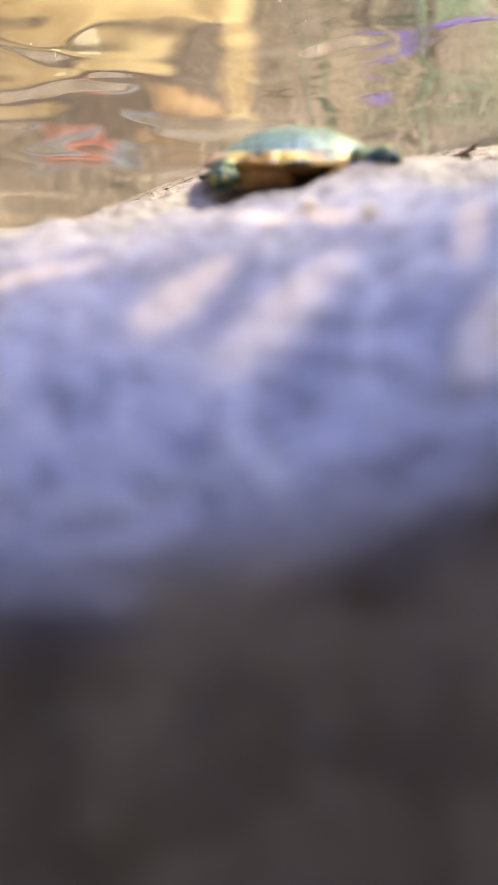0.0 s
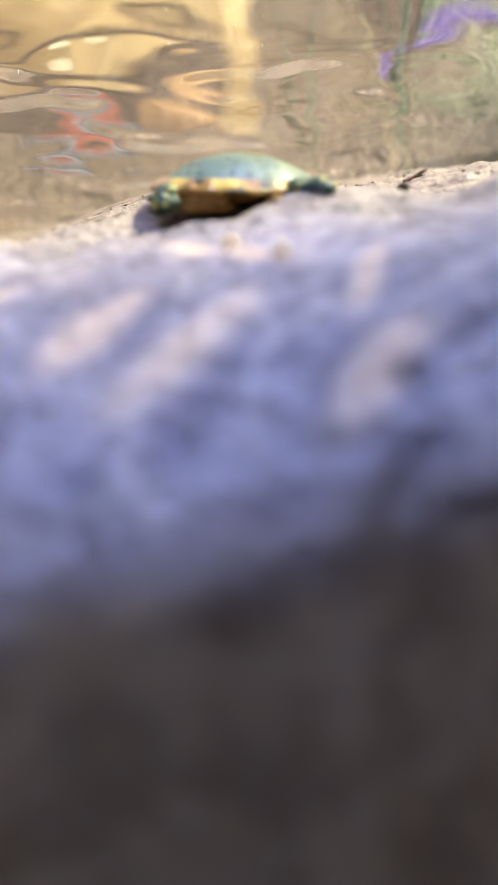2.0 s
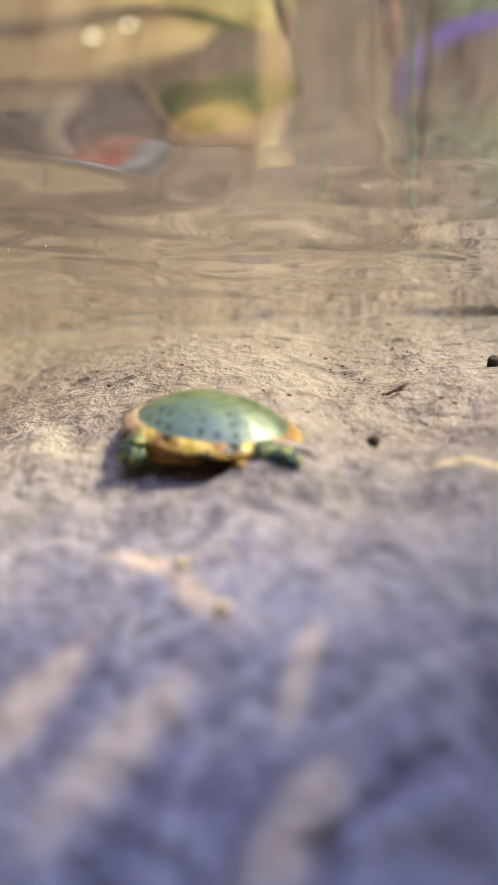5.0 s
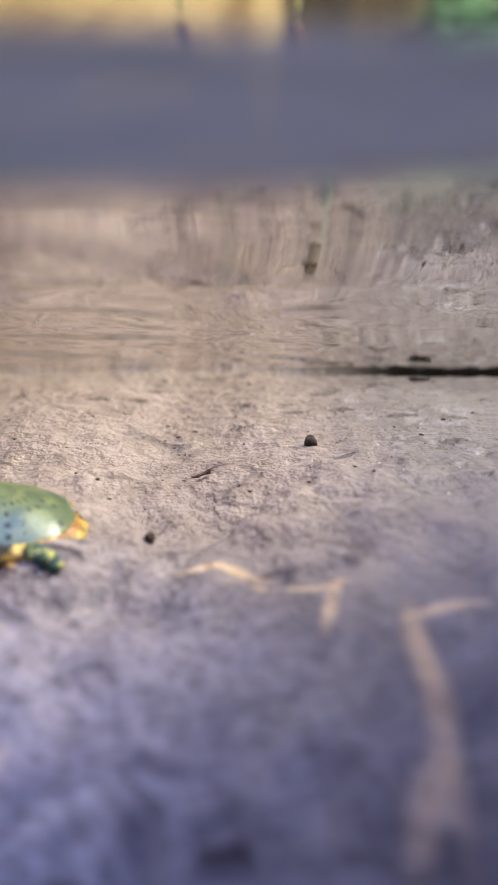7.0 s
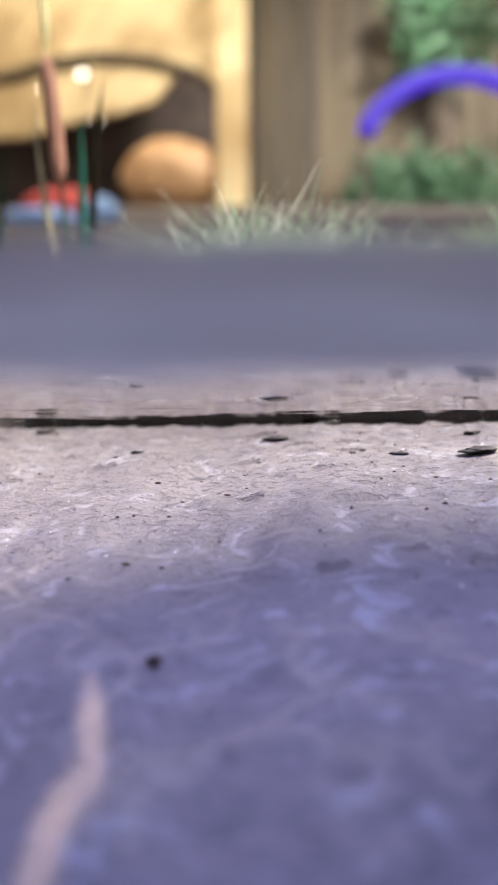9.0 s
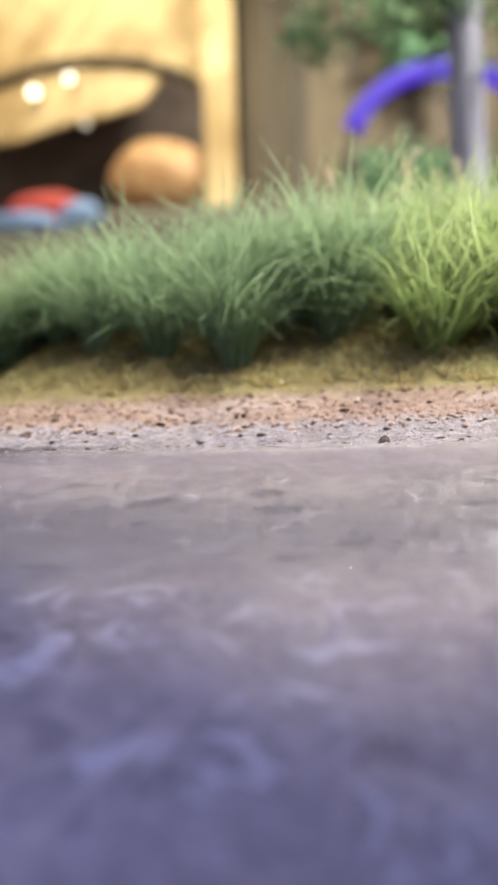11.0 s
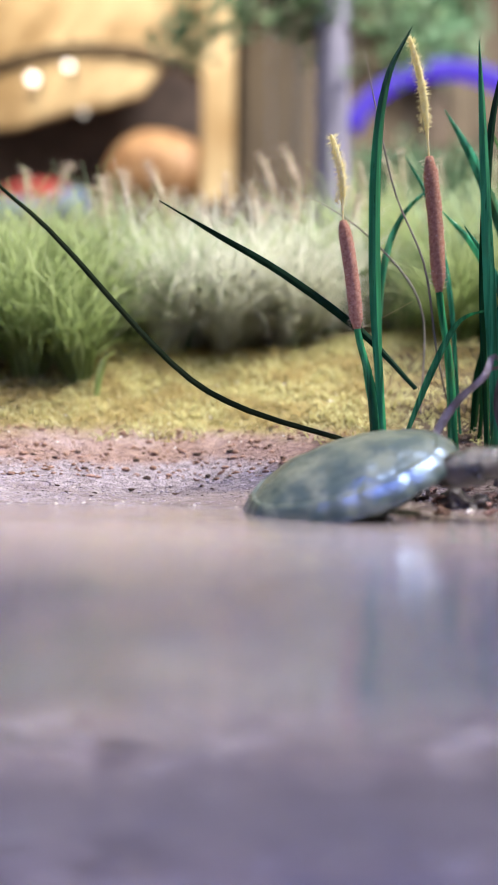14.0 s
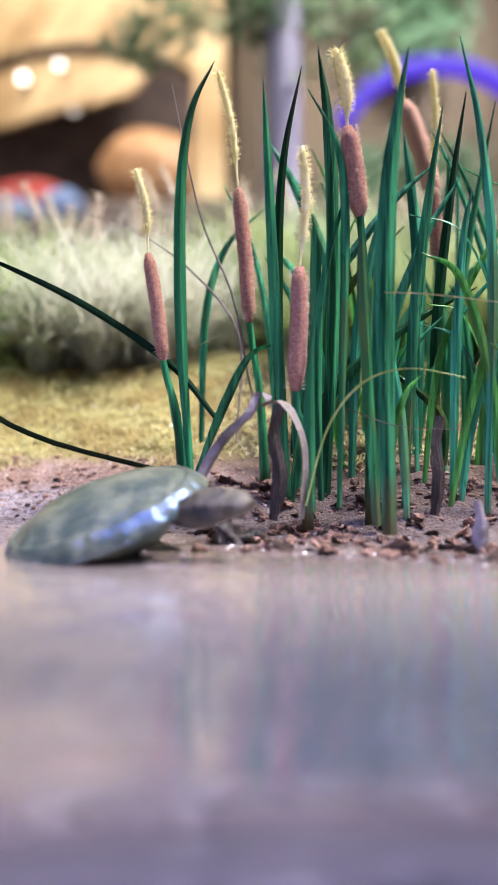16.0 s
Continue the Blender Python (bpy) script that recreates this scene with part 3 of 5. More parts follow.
def turtle(name, label, m, mats, size=0.0178, limbs=True):
    """A figurine in one mesh: domed shell with a scalloped rim, belly, head, feet and tail. It faces +x; its base is at z 0."""
    bm = bmesh.new()
    r = size / 2 * 0.88

    def dome(n, rings, top, lift, mat, sx, sy, low):
        loops = []
        for j in range(rings + 1):
            e = math.pi / 2 * j / rings
            loop = []
            for i in range(n):
                a = 2 * math.pi * i / n
                c = math.cos(e) ** 0.85
                w = 1 + 0.03 * math.sin(a * 13) * (1 if j == 0 else 0)
                bump = 0.025 * noise.noise((math.cos(a) * c * 3, math.sin(a) * c * 3, 7)) * r
                loop.append(bm.verts.new((r * sx * c * w * math.cos(a), r * sy * c * w * math.sin(a), lift + (top * (1 - c ** 2.1) + bump) * (1 if not low else -1))))
            loops.append(loop)
        for p, q in zip(loops, loops[1:]):
            for i in range(n):
                f = bm.faces.new((p[i], p[(i + 1) % n], q[(i + 1) % n], q[i]) if not low else (q[i], q[(i + 1) % n], p[(i + 1) % n], p[i]))
                f.material_index = mat
        return loops

    dome(64, 12, r * (0.31 if limbs else 0.22), r * (0.385 if limbs else 0.44), 0, 0.915, 0.76, False)
    dome(64, 6, r * (0.20 if limbs else 0.42), r * 0.30, 2, 0.94, 0.77, True)
    # flared rim of scalloped plates
    n, loops = 156, []
    for i in range(n):
        a = 2 * math.pi * i / n
        w = 1 + 0.022 * abs(math.sin(a * 12)) + 0.01 * noise.noise((math.cos(a) * 4, math.sin(a) * 4, 2))
        ring = []
        for out, up in ((1.05, 0.265), (1.075, 0.29), (1.06, 0.325), (1.00, 0.39), (0.94, 0.45), (0.90, 0.465), (0.86, 0.42), (0.88, 0.29), (0.95, 0.25), (1.01, 0.25)):
            up = 0.25 + (up - 0.25) * (0.72 if limbs else 1.0)
            ring.append(bm.verts.new((r * out * w * 0.975 * math.cos(a), r * out * w * 0.81 * math.sin(a), r * up)))
        loops.append(ring)
    for i in range(n):
        p, q = loops[i], loops[(i + 1) % n]
        for j in range(10):
            f = bm.faces.new((p[j], q[j], q[(j + 1) % 10], p[(j + 1) % 10]))
            f.material_index = 1

    def blob(x, y, z, a, b, c, mat=3, turn=0.0):
        before = len(bm.faces)
        mm = Matrix.Translation((r * x, r * y, r * z)) @ Matrix.Rotation(turn, 4, "Z") @ Matrix.Diagonal((a, b, c, 1))
        got = bmesh.ops.create_icosphere(bm, subdivisions=3, radius=r, matrix=mm)
        for v in got["verts"]:
            v.co += v.co.normalized() * 0.05 * r * noise.noise(v.co * 1400)
        bm.faces.ensure_lookup_table()
        for f in bm.faces[before:]:
            f.material_index = mat

    if limbs:
        blob(0.84, -0.56, 0.32, 0.22, 0.14, 0.14, 3, -0.4)
        blob(1.02, -0.63, 0.33, 0.15, 0.13, 0.13, 3, -0.4)
        blob(1.14, -0.67, 0.31, 0.08, 0.09, 0.09, 3, -0.4)
        blob(0.60, -0.70, 0.20, 0.11, 0.07, 0.07, 2, 0.2)
        blob(-0.58, -0.74, 0.20, 0.15, 0.13, 0.16, 3, 0.8)
        blob(-0.63, -0.84, 0.15, 0.13, 0.11, 0.13, 3, 0.5)
        blob(-0.50, -0.87, 0.14, 0.12, 0.08, 0.10, 3, 0.9)
        blob(-0.05, -0.62, 0.12, 0.18, 0.10, 0.06, 2, 0.1)
        blob(-0.34, -0.66, 0.19, 0.44, 0.13, 0.15, 2, 0.12)
        blob(0.62, 0.66, 0.10, 0.22, 0.11, 0.09, 3, -0.3)
        blob(-0.62, 0.68, 0.10, 0.20, 0.13, 0.10, 3, -0.8)
        blob(-1.02, 0.0, 0.16, 0.14, 0.05, 0.05)
    else:
        blob(1.04, -0.46, 0.24, 0.36, 0.20, 0.17, 3, -0.2)
        blob(1.30, -0.52, 0.20, 0.20, 0.15, 0.12, 3, -0.2)
    ob = part(name, bm, mats)
    ob.matrix_basis = m
    tagged(ob, label, "turtle figurine", "turtles")
    return ob


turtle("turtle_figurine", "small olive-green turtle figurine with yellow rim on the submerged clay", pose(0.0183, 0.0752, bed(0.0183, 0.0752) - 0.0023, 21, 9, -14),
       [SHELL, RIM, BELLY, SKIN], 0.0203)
turtle("turtle_figurine", "wet grey-green turtle figurine half out of the water beside reeds", pose(0.3221, 0.0792, 0.0005, 17, -19, -6),
       [SHELL_WET, SHELL_WET, SHELL_WET, HIDE], 0.0254, False)

# ---- reeds ----


def leaf(name, parent, pts, width, material, turn=0.25, fold=0.34, label="", tip=0.0):
    """A tapering, lightly folded blade along a smooth line; width in metres at its widest."""
    n = 22
    line = curve(pts, n)
    bm, rows = bmesh.new(), []
    seed = pts[0][0] * 900
    for k, p in enumerate(line):
        s = k / n
        d = (line[min(k + 1, n)] - line[max(k - 1, 0)]).normalized()
        twist = turn + 0.5 * noise.noise((seed, s * 1.6, 0))
        side = Vector((math.cos(twist), math.sin(twist), 0))
        side = (side - d * side.dot(d)).normalized()
        up = d.cross(side)
        w = width / 2 * (0.55 + 0.45 * smoothstep(0, 0.35, s)) * max(tip, (1 - s ** 2.6)) * (1 + (0.25 if tip else 0.07) * noise.noise((seed, s * 7, 4))) + 0.00005
        th = min(0.00010, width * 0.08)
        rows.append([bm.verts.new(p + side * w * a + up * (abs(a) * w * fold + b * th)) for a, b in ((-1, 0), (-0.55, -1), (0, -1), (0.55, -1), (1, 0), (0.55, 1), (0, 1), (-0.55, 1))])
    for a, b in zip(rows, rows[1:]):
        for i in range(8):
            bm.faces.new((a[i], a[(i + 1) % 8], b[(i + 1) % 8], b[i]))
    bm.faces.new(rows[0][::-1])
    bm.faces.new(rows[-1])
    ob = part(name, bm, material, parent, label)
    ob.data.set_sharp_from_angle(angle=radians(24))
    return ob


def rod(name, parent, pts, radii, material, n=14, rough=0.0, seg=10, label=""):
    """A round body along a smooth line whose radius follows the given steps."""
    line = curve(pts, n)
    bm, rows = bmesh.new(), []
    for k, p in enumerate(line):
        s = k / n * (len(radii) - 1)
        i = min(int(s), len(radii) - 2)
        r = radii[i] + (radii[i + 1] - radii[i]) * (s - i)
        d = (line[min(k + 1, n)] - line[max(k - 1, 0)]).normalized()
        a = d.orthogonal().normalized()
        b = d.cross(a)
        rows.append([])
        for j in range(seg):
            t = 2 * math.pi * j / seg
            rr = r * (1 + rough * noise.noise((p.x * 4000 + math.cos(t), p.z * 4000, math.sin(t) * 2)))
            rows[-1].append(bm.verts.new(p + a * rr * math.cos(t) + b * rr * math.sin(t)))
    for a, b in zip(rows, rows[1:]):
        for j in range(seg):
            bm.faces.new((a[j], a[(j + 1) % seg], b[(j + 1) % seg], b[j]))
    bm.faces.new(rows[0][::-1])
    bm.faces.new(rows[-1])
    return part(name, bm, material, parent, label)


def fuzz(name, parent, pts, radius, count, length, material, label, width=0.00005):
    """Short hairs that stand out from a body."""
    line, verts, faces = curve(pts, 40), [], []
    for _ in range(count):
        k = random.randrange(1, 40)
        p, d = line[k], (line[k + 1] - line[k - 1]).normalized()
        a = d.orthogonal().normalized()
        t = random.uniform(0, 2 * math.pi)
        o = (a * math.cos(t) + d.cross(a) * math.sin(t))
        s = d.cross(o) * width
        b = p + o * radius * 0.9
        e = b + (o + d * random.uniform(-0.3, 0.6)) * length * random.uniform(0.5, 1.3)
        i = len(verts)
        verts += [b - s, b + s, e, b + d * width * 1.6]
        faces += [(i, i + 1, i + 2), (i + 1, i + 3, i + 2), (i + 3, i, i + 2)]
    return own(name, data(name, verts, faces), material, parent, label, smooth=False)


REED = "reeds at the water's edge"


def cattail(base, low, high, tip, thick=0.00125, leaves=(), label="", stem=0.0005, plump=0.95, felt=FELT):
    """A reed: stem, felted seed head from low to high, pale spike up to tip, and its own leaves."""
    ob = empty("cattail", *base)
    base, low, high, tip = (Vector(p) for p in (base, low, high, tip))
    rod("stem", ob, [base - Vector((0, 0, 0.003)), base.lerp(low, 0.5) + Vector((0.0004, 0, 0)), low, high], (stem * 1.5, stem, stem * 0.9), LEAF, 12)
    mid = low.lerp(high, 0.5) + Vector((0.0002, 0, 0))
    t = thick * 0.82
    head = rod("seed_head", ob, [low, mid, high], (t * 0.45, t * 0.92, t, t, t, t, t, t, t * 0.96, t * 0.5), felt, 36, 0.10, 16, "brown-pink felted seed head")
    fuzz("fuzz", head, [low, mid, high], t, 520, 0.00050, FUZZ, "fine pale hairs", 0.00003)
    bend = high.lerp(tip, 0.55) + Vector((0.0006, 0, 0))
    spike = rod("spike", ob, [high, bend, tip], [t * k * plump * (0.94 + 0.05 * (-1) ** n) for n, k in enumerate((0.16, 0.16, 0.2, 0.3, 0.42, 0.5, 0.54, 0.56, 0.56, 0.54, 0.54, 0.52, 0.5, 0.46, 0.36, 0.2))], CREAM, 45, 0.18, 8, "cream bristly spike")
    fuzz("bristles", spike, [high.lerp(tip, 0.2), bend, tip], t * 0.42 * plump, 620, 0.00075, CREAM, "cream bristles", 0.00004)
    for pts, w, m, turn in leaves:
        leaf("leaf", ob, pts, w, m, turn)
    tagged(ob, label or "cattail reed with brown-pink seed head and green leaves on the bank", "cattail", REED)
    return ob


cattail((0.3275, 0.098, 0.0085), (0.3247, 0.098, 0.0227), (0.3226, 0.098, 0.0374), (0.3209, 0.098, 0.0490), 0.00115, [
    ([(0.3285, 0.098, 0.0072), (0.3272, 0.098, 0.0258), (0.327, 0.098, 0.0451), (0.3284, 0.098, 0.0566), (0.3316, 0.098, 0.0636)], 0.0017, LEAF, 0.2),
    ([(0.3322, 0.096, 0.0148), (0.3256, 0.099, 0.0225), (0.3145, 0.097, 0.0300), (0.3048, 0.093, 0.0345), (0.2995, 0.086, 0.0358)], 0.0011, DEEP, 0.15),
    ([(0.3281, 0.098, 0.0075), (0.3264, 0.098, 0.015), (0.3250, 0.098, 0.022)], 0.0012, LEAF, 0.5),
    ([(0.3292, 0.108, 0.0117), (0.3298, 0.109, 0.031), (0.3328, 0.11, 0.0414), (0.3388, 0.111, 0.0479)], 0.0013, TEAL, 0.4),
    ([(0.3345, 0.103, 0.0117), (0.335, 0.105, 0.0268), (0.3288, 0.105, 0.0359), (0.3197, 0.105, 0.0425), (0.3081, 0.105, 0.0463)], 0.00026, GREY, 0.3),
], "slender cattail reed with one long leaf arching over the shore")
cattail((0.3387, 0.101, 0.008), (0.3364, 0.101, 0.0285), (0.3348, 0.101, 0.0473), (0.3319, 0.101, 0.064), 0.00125, [
    ([(0.3298, 0.092, 0.0076), (0.3335, 0.092, 0.0167), (0.3367, 0.092, 0.0228), (0.3405, 0.092, 0.0246)], 0.0017, LEAF, 0.9),
    ([(0.3413, 0.09, 0.005), (0.3399, 0.09, 0.0247), (0.3388, 0.09, 0.0459), (0.3381, 0.09, 0.0572)], 0.0015, LEAF, 0.1),
    ([(0.3395, 0.104, 0.0097), (0.3365, 0.102, 0.0200), (0.3341, 0.1, 0.032), (0.33, 0.1, 0.0419), (0.3272, 0.1, 0.0536), (0.3256, 0.1, 0.0615)], 0.00024, GREY, 0.3),
    ([(0.3405, 0.104, 0.009), (0.3390, 0.105, 0.030), (0.3360, 0.106, 0.043), (0.3325, 0.106, 0.0495)], 0.0009, TEAL, 0.3),
])
cattail((0.3435, 0.086, 0.0045), (0.3419, 0.086, 0.0179), (0.3424, 0.086, 0.0327), (0.3428, 0.087, 0.0475), 0.0013, [
    ([(0.3408, 0.093, 0.0048), (0.3401, 0.093, 0.0288), (0.3407, 0.093, 0.047), (0.3431, 0.093, 0.0602)], 0.0014, DARK, 0.2),
    ([(0.3465, 0.095, 0.0017), (0.3477, 0.095, 0.0329), (0.3469, 0.095, 0.053), (0.3454, 0.095, 0.0638)], 0.0022, LEAF, 0.1),
    ([(0.3440, 0.0855, 0.0035), (0.3436, 0.085, 0.014), (0.3440, 0.085, 0.026)], 0.0018, LEAF, 0.3),
    ([(0.3455, 0.090, 0.0045), (0.3450, 0.090, 0.022), (0.3462, 0.090, 0.034), (0.3490, 0.090, 0.0445)], 0.0015, LEAF, 0.5),
])
cattail((0.3514, 0.0885, 0.0043), (0.35, 0.0885, 0.0394), (0.3484, 0.0885, 0.0504), (0.3469, 0.0885, 0.0600), 0.00142, [
    ([(0.3475, 0.088, 0.0038), (0.3482, 0.088, 0.0369), (0.3472, 0.088, 0.0479), (0.3436, 0.088, 0.0548)], 0.0012, LEAF, 0.3),
    ([(0.353, 0.0845, 0.001), (0.3523, 0.0845, 0.0239), (0.353, 0.0845, 0.0438), (0.355, 0.0845, 0.058)], 0.0029, LEAF, 0.1),
    ([(0.3518, 0.086, 0.0019), (0.3509, 0.086, 0.0174), (0.35, 0.086, 0.0309), (0.3498, 0.086, 0.039)], 0.0021, LEAF, 0.4),
    ([(0.3503, 0.098, 0.003), (0.3511, 0.098, 0.0259), (0.3533, 0.098, 0.0382), (0.3557, 0.098, 0.0467)], 0.0015, TEAL, 0.2),
], "tall cattail reed with thick seed head and broad green leaves", plump=1.25)
cattail((0.3708, 0.125, 0.0187), (0.3686, 0.125, 0.0545), (0.3632, 0.125, 0.0710), (0.359, 0.125, 0.0835), 0.0021, [
    ([(0.3690, 0.120, 0.014), (0.3680, 0.120, 0.038), (0.3705, 0.120, 0.062)], 0.002, TEAL, 0.2),
], "leaning cattail reed with a pale pink head at the back", felt=LIT_FELT)
cattail((0.3661, 0.108, 0.0093), (0.3645, 0.108, 0.0390), (0.3638, 0.108, 0.0500), (0.3637, 0.108, 0.0678), 0.0012, [
    ([(0.3598, 0.1, 0.0029), (0.3601, 0.1, 0.034), (0.3591, 0.1, 0.0458), (0.3577, 0.1, 0.0552)], 0.0022, TEAL, 0.2),
    ([(0.3559, 0.09, 0.0022), (0.3572, 0.09, 0.0275), (0.3589, 0.09, 0.0424), (0.3605, 0.09, 0.0537)], 0.0018, LEAF, 0.3),
    ([(0.3617, 0.096, 0.0039), (0.3614, 0.096, 0.0256), (0.3635, 0.096, 0.0459), (0.3652, 0.096, 0.0584)], 0.0016, DARK, 0.2),
    ([(0.3656, 0.088, 0.0031), (0.3662, 0.088, 0.0327), (0.3646, 0.088, 0.05), (0.362, 0.088, 0.0613)], 0.0014, TEAL, 0.2),
    ([(0.3645, 0.102, 0.006), (0.3652, 0.102, 0.0224), (0.3677, 0.102, 0.0409), (0.3712, 0.102, 0.0601)], 0.0016, LEAF, 0.2),
])
# two reeds far along the bank
cattail((0.0640, 0.190, 0.010), (0.0574, 0.190, 0.0690), (0.0536, 0.190, 0.1030), (0.0520, 0.190, 0.1220), 0.0027, [
    ([(0.0650, 0.190, 0.008), (0.0660, 0.190, 0.050), (0.0672, 0.190, 0.080), (0.0695, 0.190, 0.098)], 0.0026, DARK, 0.2),
    ([(0.0640, 0.192, 0.008), (0.0632, 0.192, 0.055), (0.0628, 0.192, 0.088)], 0.0028, TEAL, 0.2),
    ([(0.0630, 0.192, 0.008), (0.0540, 0.192, 0.055), (0.0490, 0.192, 0.095)], 0.0022, STRAW, 0.2),
], "cattail reed alone on the far bank with dark leaves")
cattail((0.0370, 0.195, 0.010), (0.0290, 0.195, 0.0770), (0.0212, 0.195, 0.1060), (0.0180, 0.195, 0.1250), 0.0025, [
    ([(0.0380, 0.195, 0.008), (0.0390, 0.195, 0.050), (0.0410, 0.195, 0.080)], 0.0022, LEAF, 0.2),
], "leaning cattail reed on the far bank")


def loose_leaf(name, label, pts, width, material, turn=0.4, tip=0.0):
    ob = leaf(name, None, pts, width, material, turn, tip=tip)
    return tagged(ob, label, "leaf", REED)


loose_leaf("reed_leaf", "long dark green leaf bowed down onto the muddy shore",
           [(0.3258, 0.1, 0.0072), (0.3231, 0.1, 0.0080), (0.3091, 0.096, 0.0120), (0.3000, 0.093, 0.0177), (0.2865, 0.089, 0.0323), (0.2802, 0.087, 0.0378), (0.2785, 0.086, 0.0403)], 0.0008, OLIVE, 0.15)
loose_leaf("dry_reed_leaf", "withered grey-lavender leaf bent over in an arch",
           [(0.3300, 0.0815, 0.0046), (0.3316, 0.082, 0.0088), (0.3338, 0.082, 0.0122), (0.3366, 0.0815, 0.0150), (0.3376, 0.082, 0.0171), (0.3388, 0.082, 0.0166)], 0.0017, DRY, 0.7, 0.7)
loose_leaf("dry_reed_leaf", "withered brown-grey leaf drooping down to the soil",
           [(0.3378, 0.0832, 0.0160), (0.3400, 0.083, 0.0163), (0.3419, 0.0826, 0.0138), (0.3428, 0.083, 0.0098), (0.3423, 0.083, 0.0030)], 0.0015, GREY, 0.9, 0.7)
loose_leaf("dry_reed_leaf", "dead grey leaf standing upright in the clump",
           [(0.3393, 0.085, 0.0026), (0.3401, 0.0845, 0.0080), (0.3394, 0.085, 0.0126), (0.3402, 0.085, 0.0165)], 0.0020, HUSK, 0.2, 0.6)
loose_leaf("reed_leaf", "thin pale green leaf arching between the reeds",
           [(0.3430, 0.083, 0.0045), (0.3455, 0.083, 0.0133), (0.3494, 0.083, 0.0185), (0.3546, 0.083, 0.0203), (0.3613, 0.083, 0.0193)], 0.0007, grass_leaf, 1.2)
loose_leaf("straw", "pale straw lying across the green reeds",
           [(0.352, 0.0832, 0.0291), (0.3572, 0.083, 0.0288), (0.3651, 0.083, 0.0279), (0.372, 0.083, 0.0265)], 0.00036, STRAW, 1.2)
loose_leaf("straw", "fine straw stuck behind the slender reed",
           [(0.3205, 0.100, 0.0218), (0.3260, 0.101, 0.0236), (0.3330, 0.102, 0.0275)], 0.0003, STRAW, 1.2)

loose_leaf("grass_leaf", "broad pale green leaf fallen beside the bright tuft",
           [(0.2490, 0.1235, bed(0.2490, 0.1235) + 0.0003), (0.2530, 0.1232, 0.0190), (0.2592, 0.1230, 0.0222)], 0.0012, grass_leaf, 1.2, 0.5)
loose_leaf("grass_leaf", "small whitish leaf curled on the moss",
           [(0.2516, 0.1225, bed(0.2516, 0.1225) + 0.0006), (0.2535, 0.1225, 0.0172), (0.2552, 0.1225, 0.0162)], 0.0010, STRAW, 1.2, 0.5)
loose_leaf("grass_leaf", "small split green leaf at the foot of the tufts",
           [(0.2840, 0.1230, bed(0.2840, 0.1230) + 0.0002), (0.2852, 0.1228, 0.0205), (0.2872, 0.1226, 0.0228)], 0.0014, grass_leaf, 0.8, 0.3)

# blades filling the clump, several from each root
ROOTS = [(0.3415 + 0.0525 * ((n * 0.618034) % 1.0), 0.092 + 0.024 * ((n * 0.414214 + 0.2) % 1.0)) for n in range(24)]
for n in range(50):
    x, y = ROOTS[n % len(ROOTS)]
    x, y = x + random.gauss(0, 0.0007), y + random.gauss(0, 0.0009)
    z = bed(x, y)
    tall = random.uniform(0.014, 0.048)
    lean = random.choice((random.uniform(-0.22, 0.26), random.uniform(-0.22, 0.26), random.uniform(-0.6, 0.7)))
    bow = random.uniform(-0.008, 0.010)
    lean = max(lean, (0.3385 - x - 2 * bow) / tall)
    loose_leaf("reed_leaf", "upright narrow green leaf among the cattail reeds",
               [(x, y, z - 0.003), (x + lean * tall * 0.3, y, z + tall * 0.45), (x + lean * tall * 0.7 + bow, y, z + tall * 0.8), (x + lean * tall + bow * 2, y, z + tall)],
               random.uniform(0.0008, 0.0023), random.choice((LEAF, LEAF, TEAL, LIT_LEAF, LIT_LEAF, DARK)), random.uniform(-0.7, 1.0))
for n in range(44):
    x = random.uniform(0.352, 0.396)
    y = random.uniform(0.086, 0.112)
    z = bed(x, y)
    tall, lean = random.uniform(0.018, 0.046), random.uniform(-0.25 - 12 * max(0.0, x - 0.352), 0.9)
    loose_leaf("reed_leaf", "thin slanting green leaf crossing the upright reeds",
               [(x, y, z - 0.003), (x + lean * tall * 0.2, y, z + tall * 0.45), (x + lean * tall * 0.55, y, z + tall * 0.8), (x + lean * tall, y, z + tall * random.uniform(0.85, 1.05))],
               random.uniform(0.0005, 0.0016), random.choice((LEAF, TEAL, LIT_LEAF)), random.uniform(-0.7, 1.0))
loose_leaf("dry_reed_leaf", "dead dark grey sheath standing among the reeds",
           [(0.3592, 0.0880, 0.0030), (0.3597, 0.0878, 0.0075), (0.3593, 0.0880, 0.0115), (0.3599, 0.0882, 0.0150)], 0.0021, HUSK, 0.2, 0.6)
loose_leaf("dry_reed_leaf", "short pale lilac stub of a leaf at the water's edge",
           [(0.3606, 0.0760, bed(0.3606, 0.0760) - 0.001), (0.3609, 0.0758, 0.0030), (0.3604, 0.0757, 0.0058)], 0.0017, DRY, 0.3, 0.6)
loose_leaf("straw", "thin dry stalk crossing low between the reeds",
           [(0.3475, 0.0835, 0.0158), (0.3540, 0.0832, 0.0136), (0.3612, 0.0830, 0.0134)], 0.00035, GREY, 1.2)


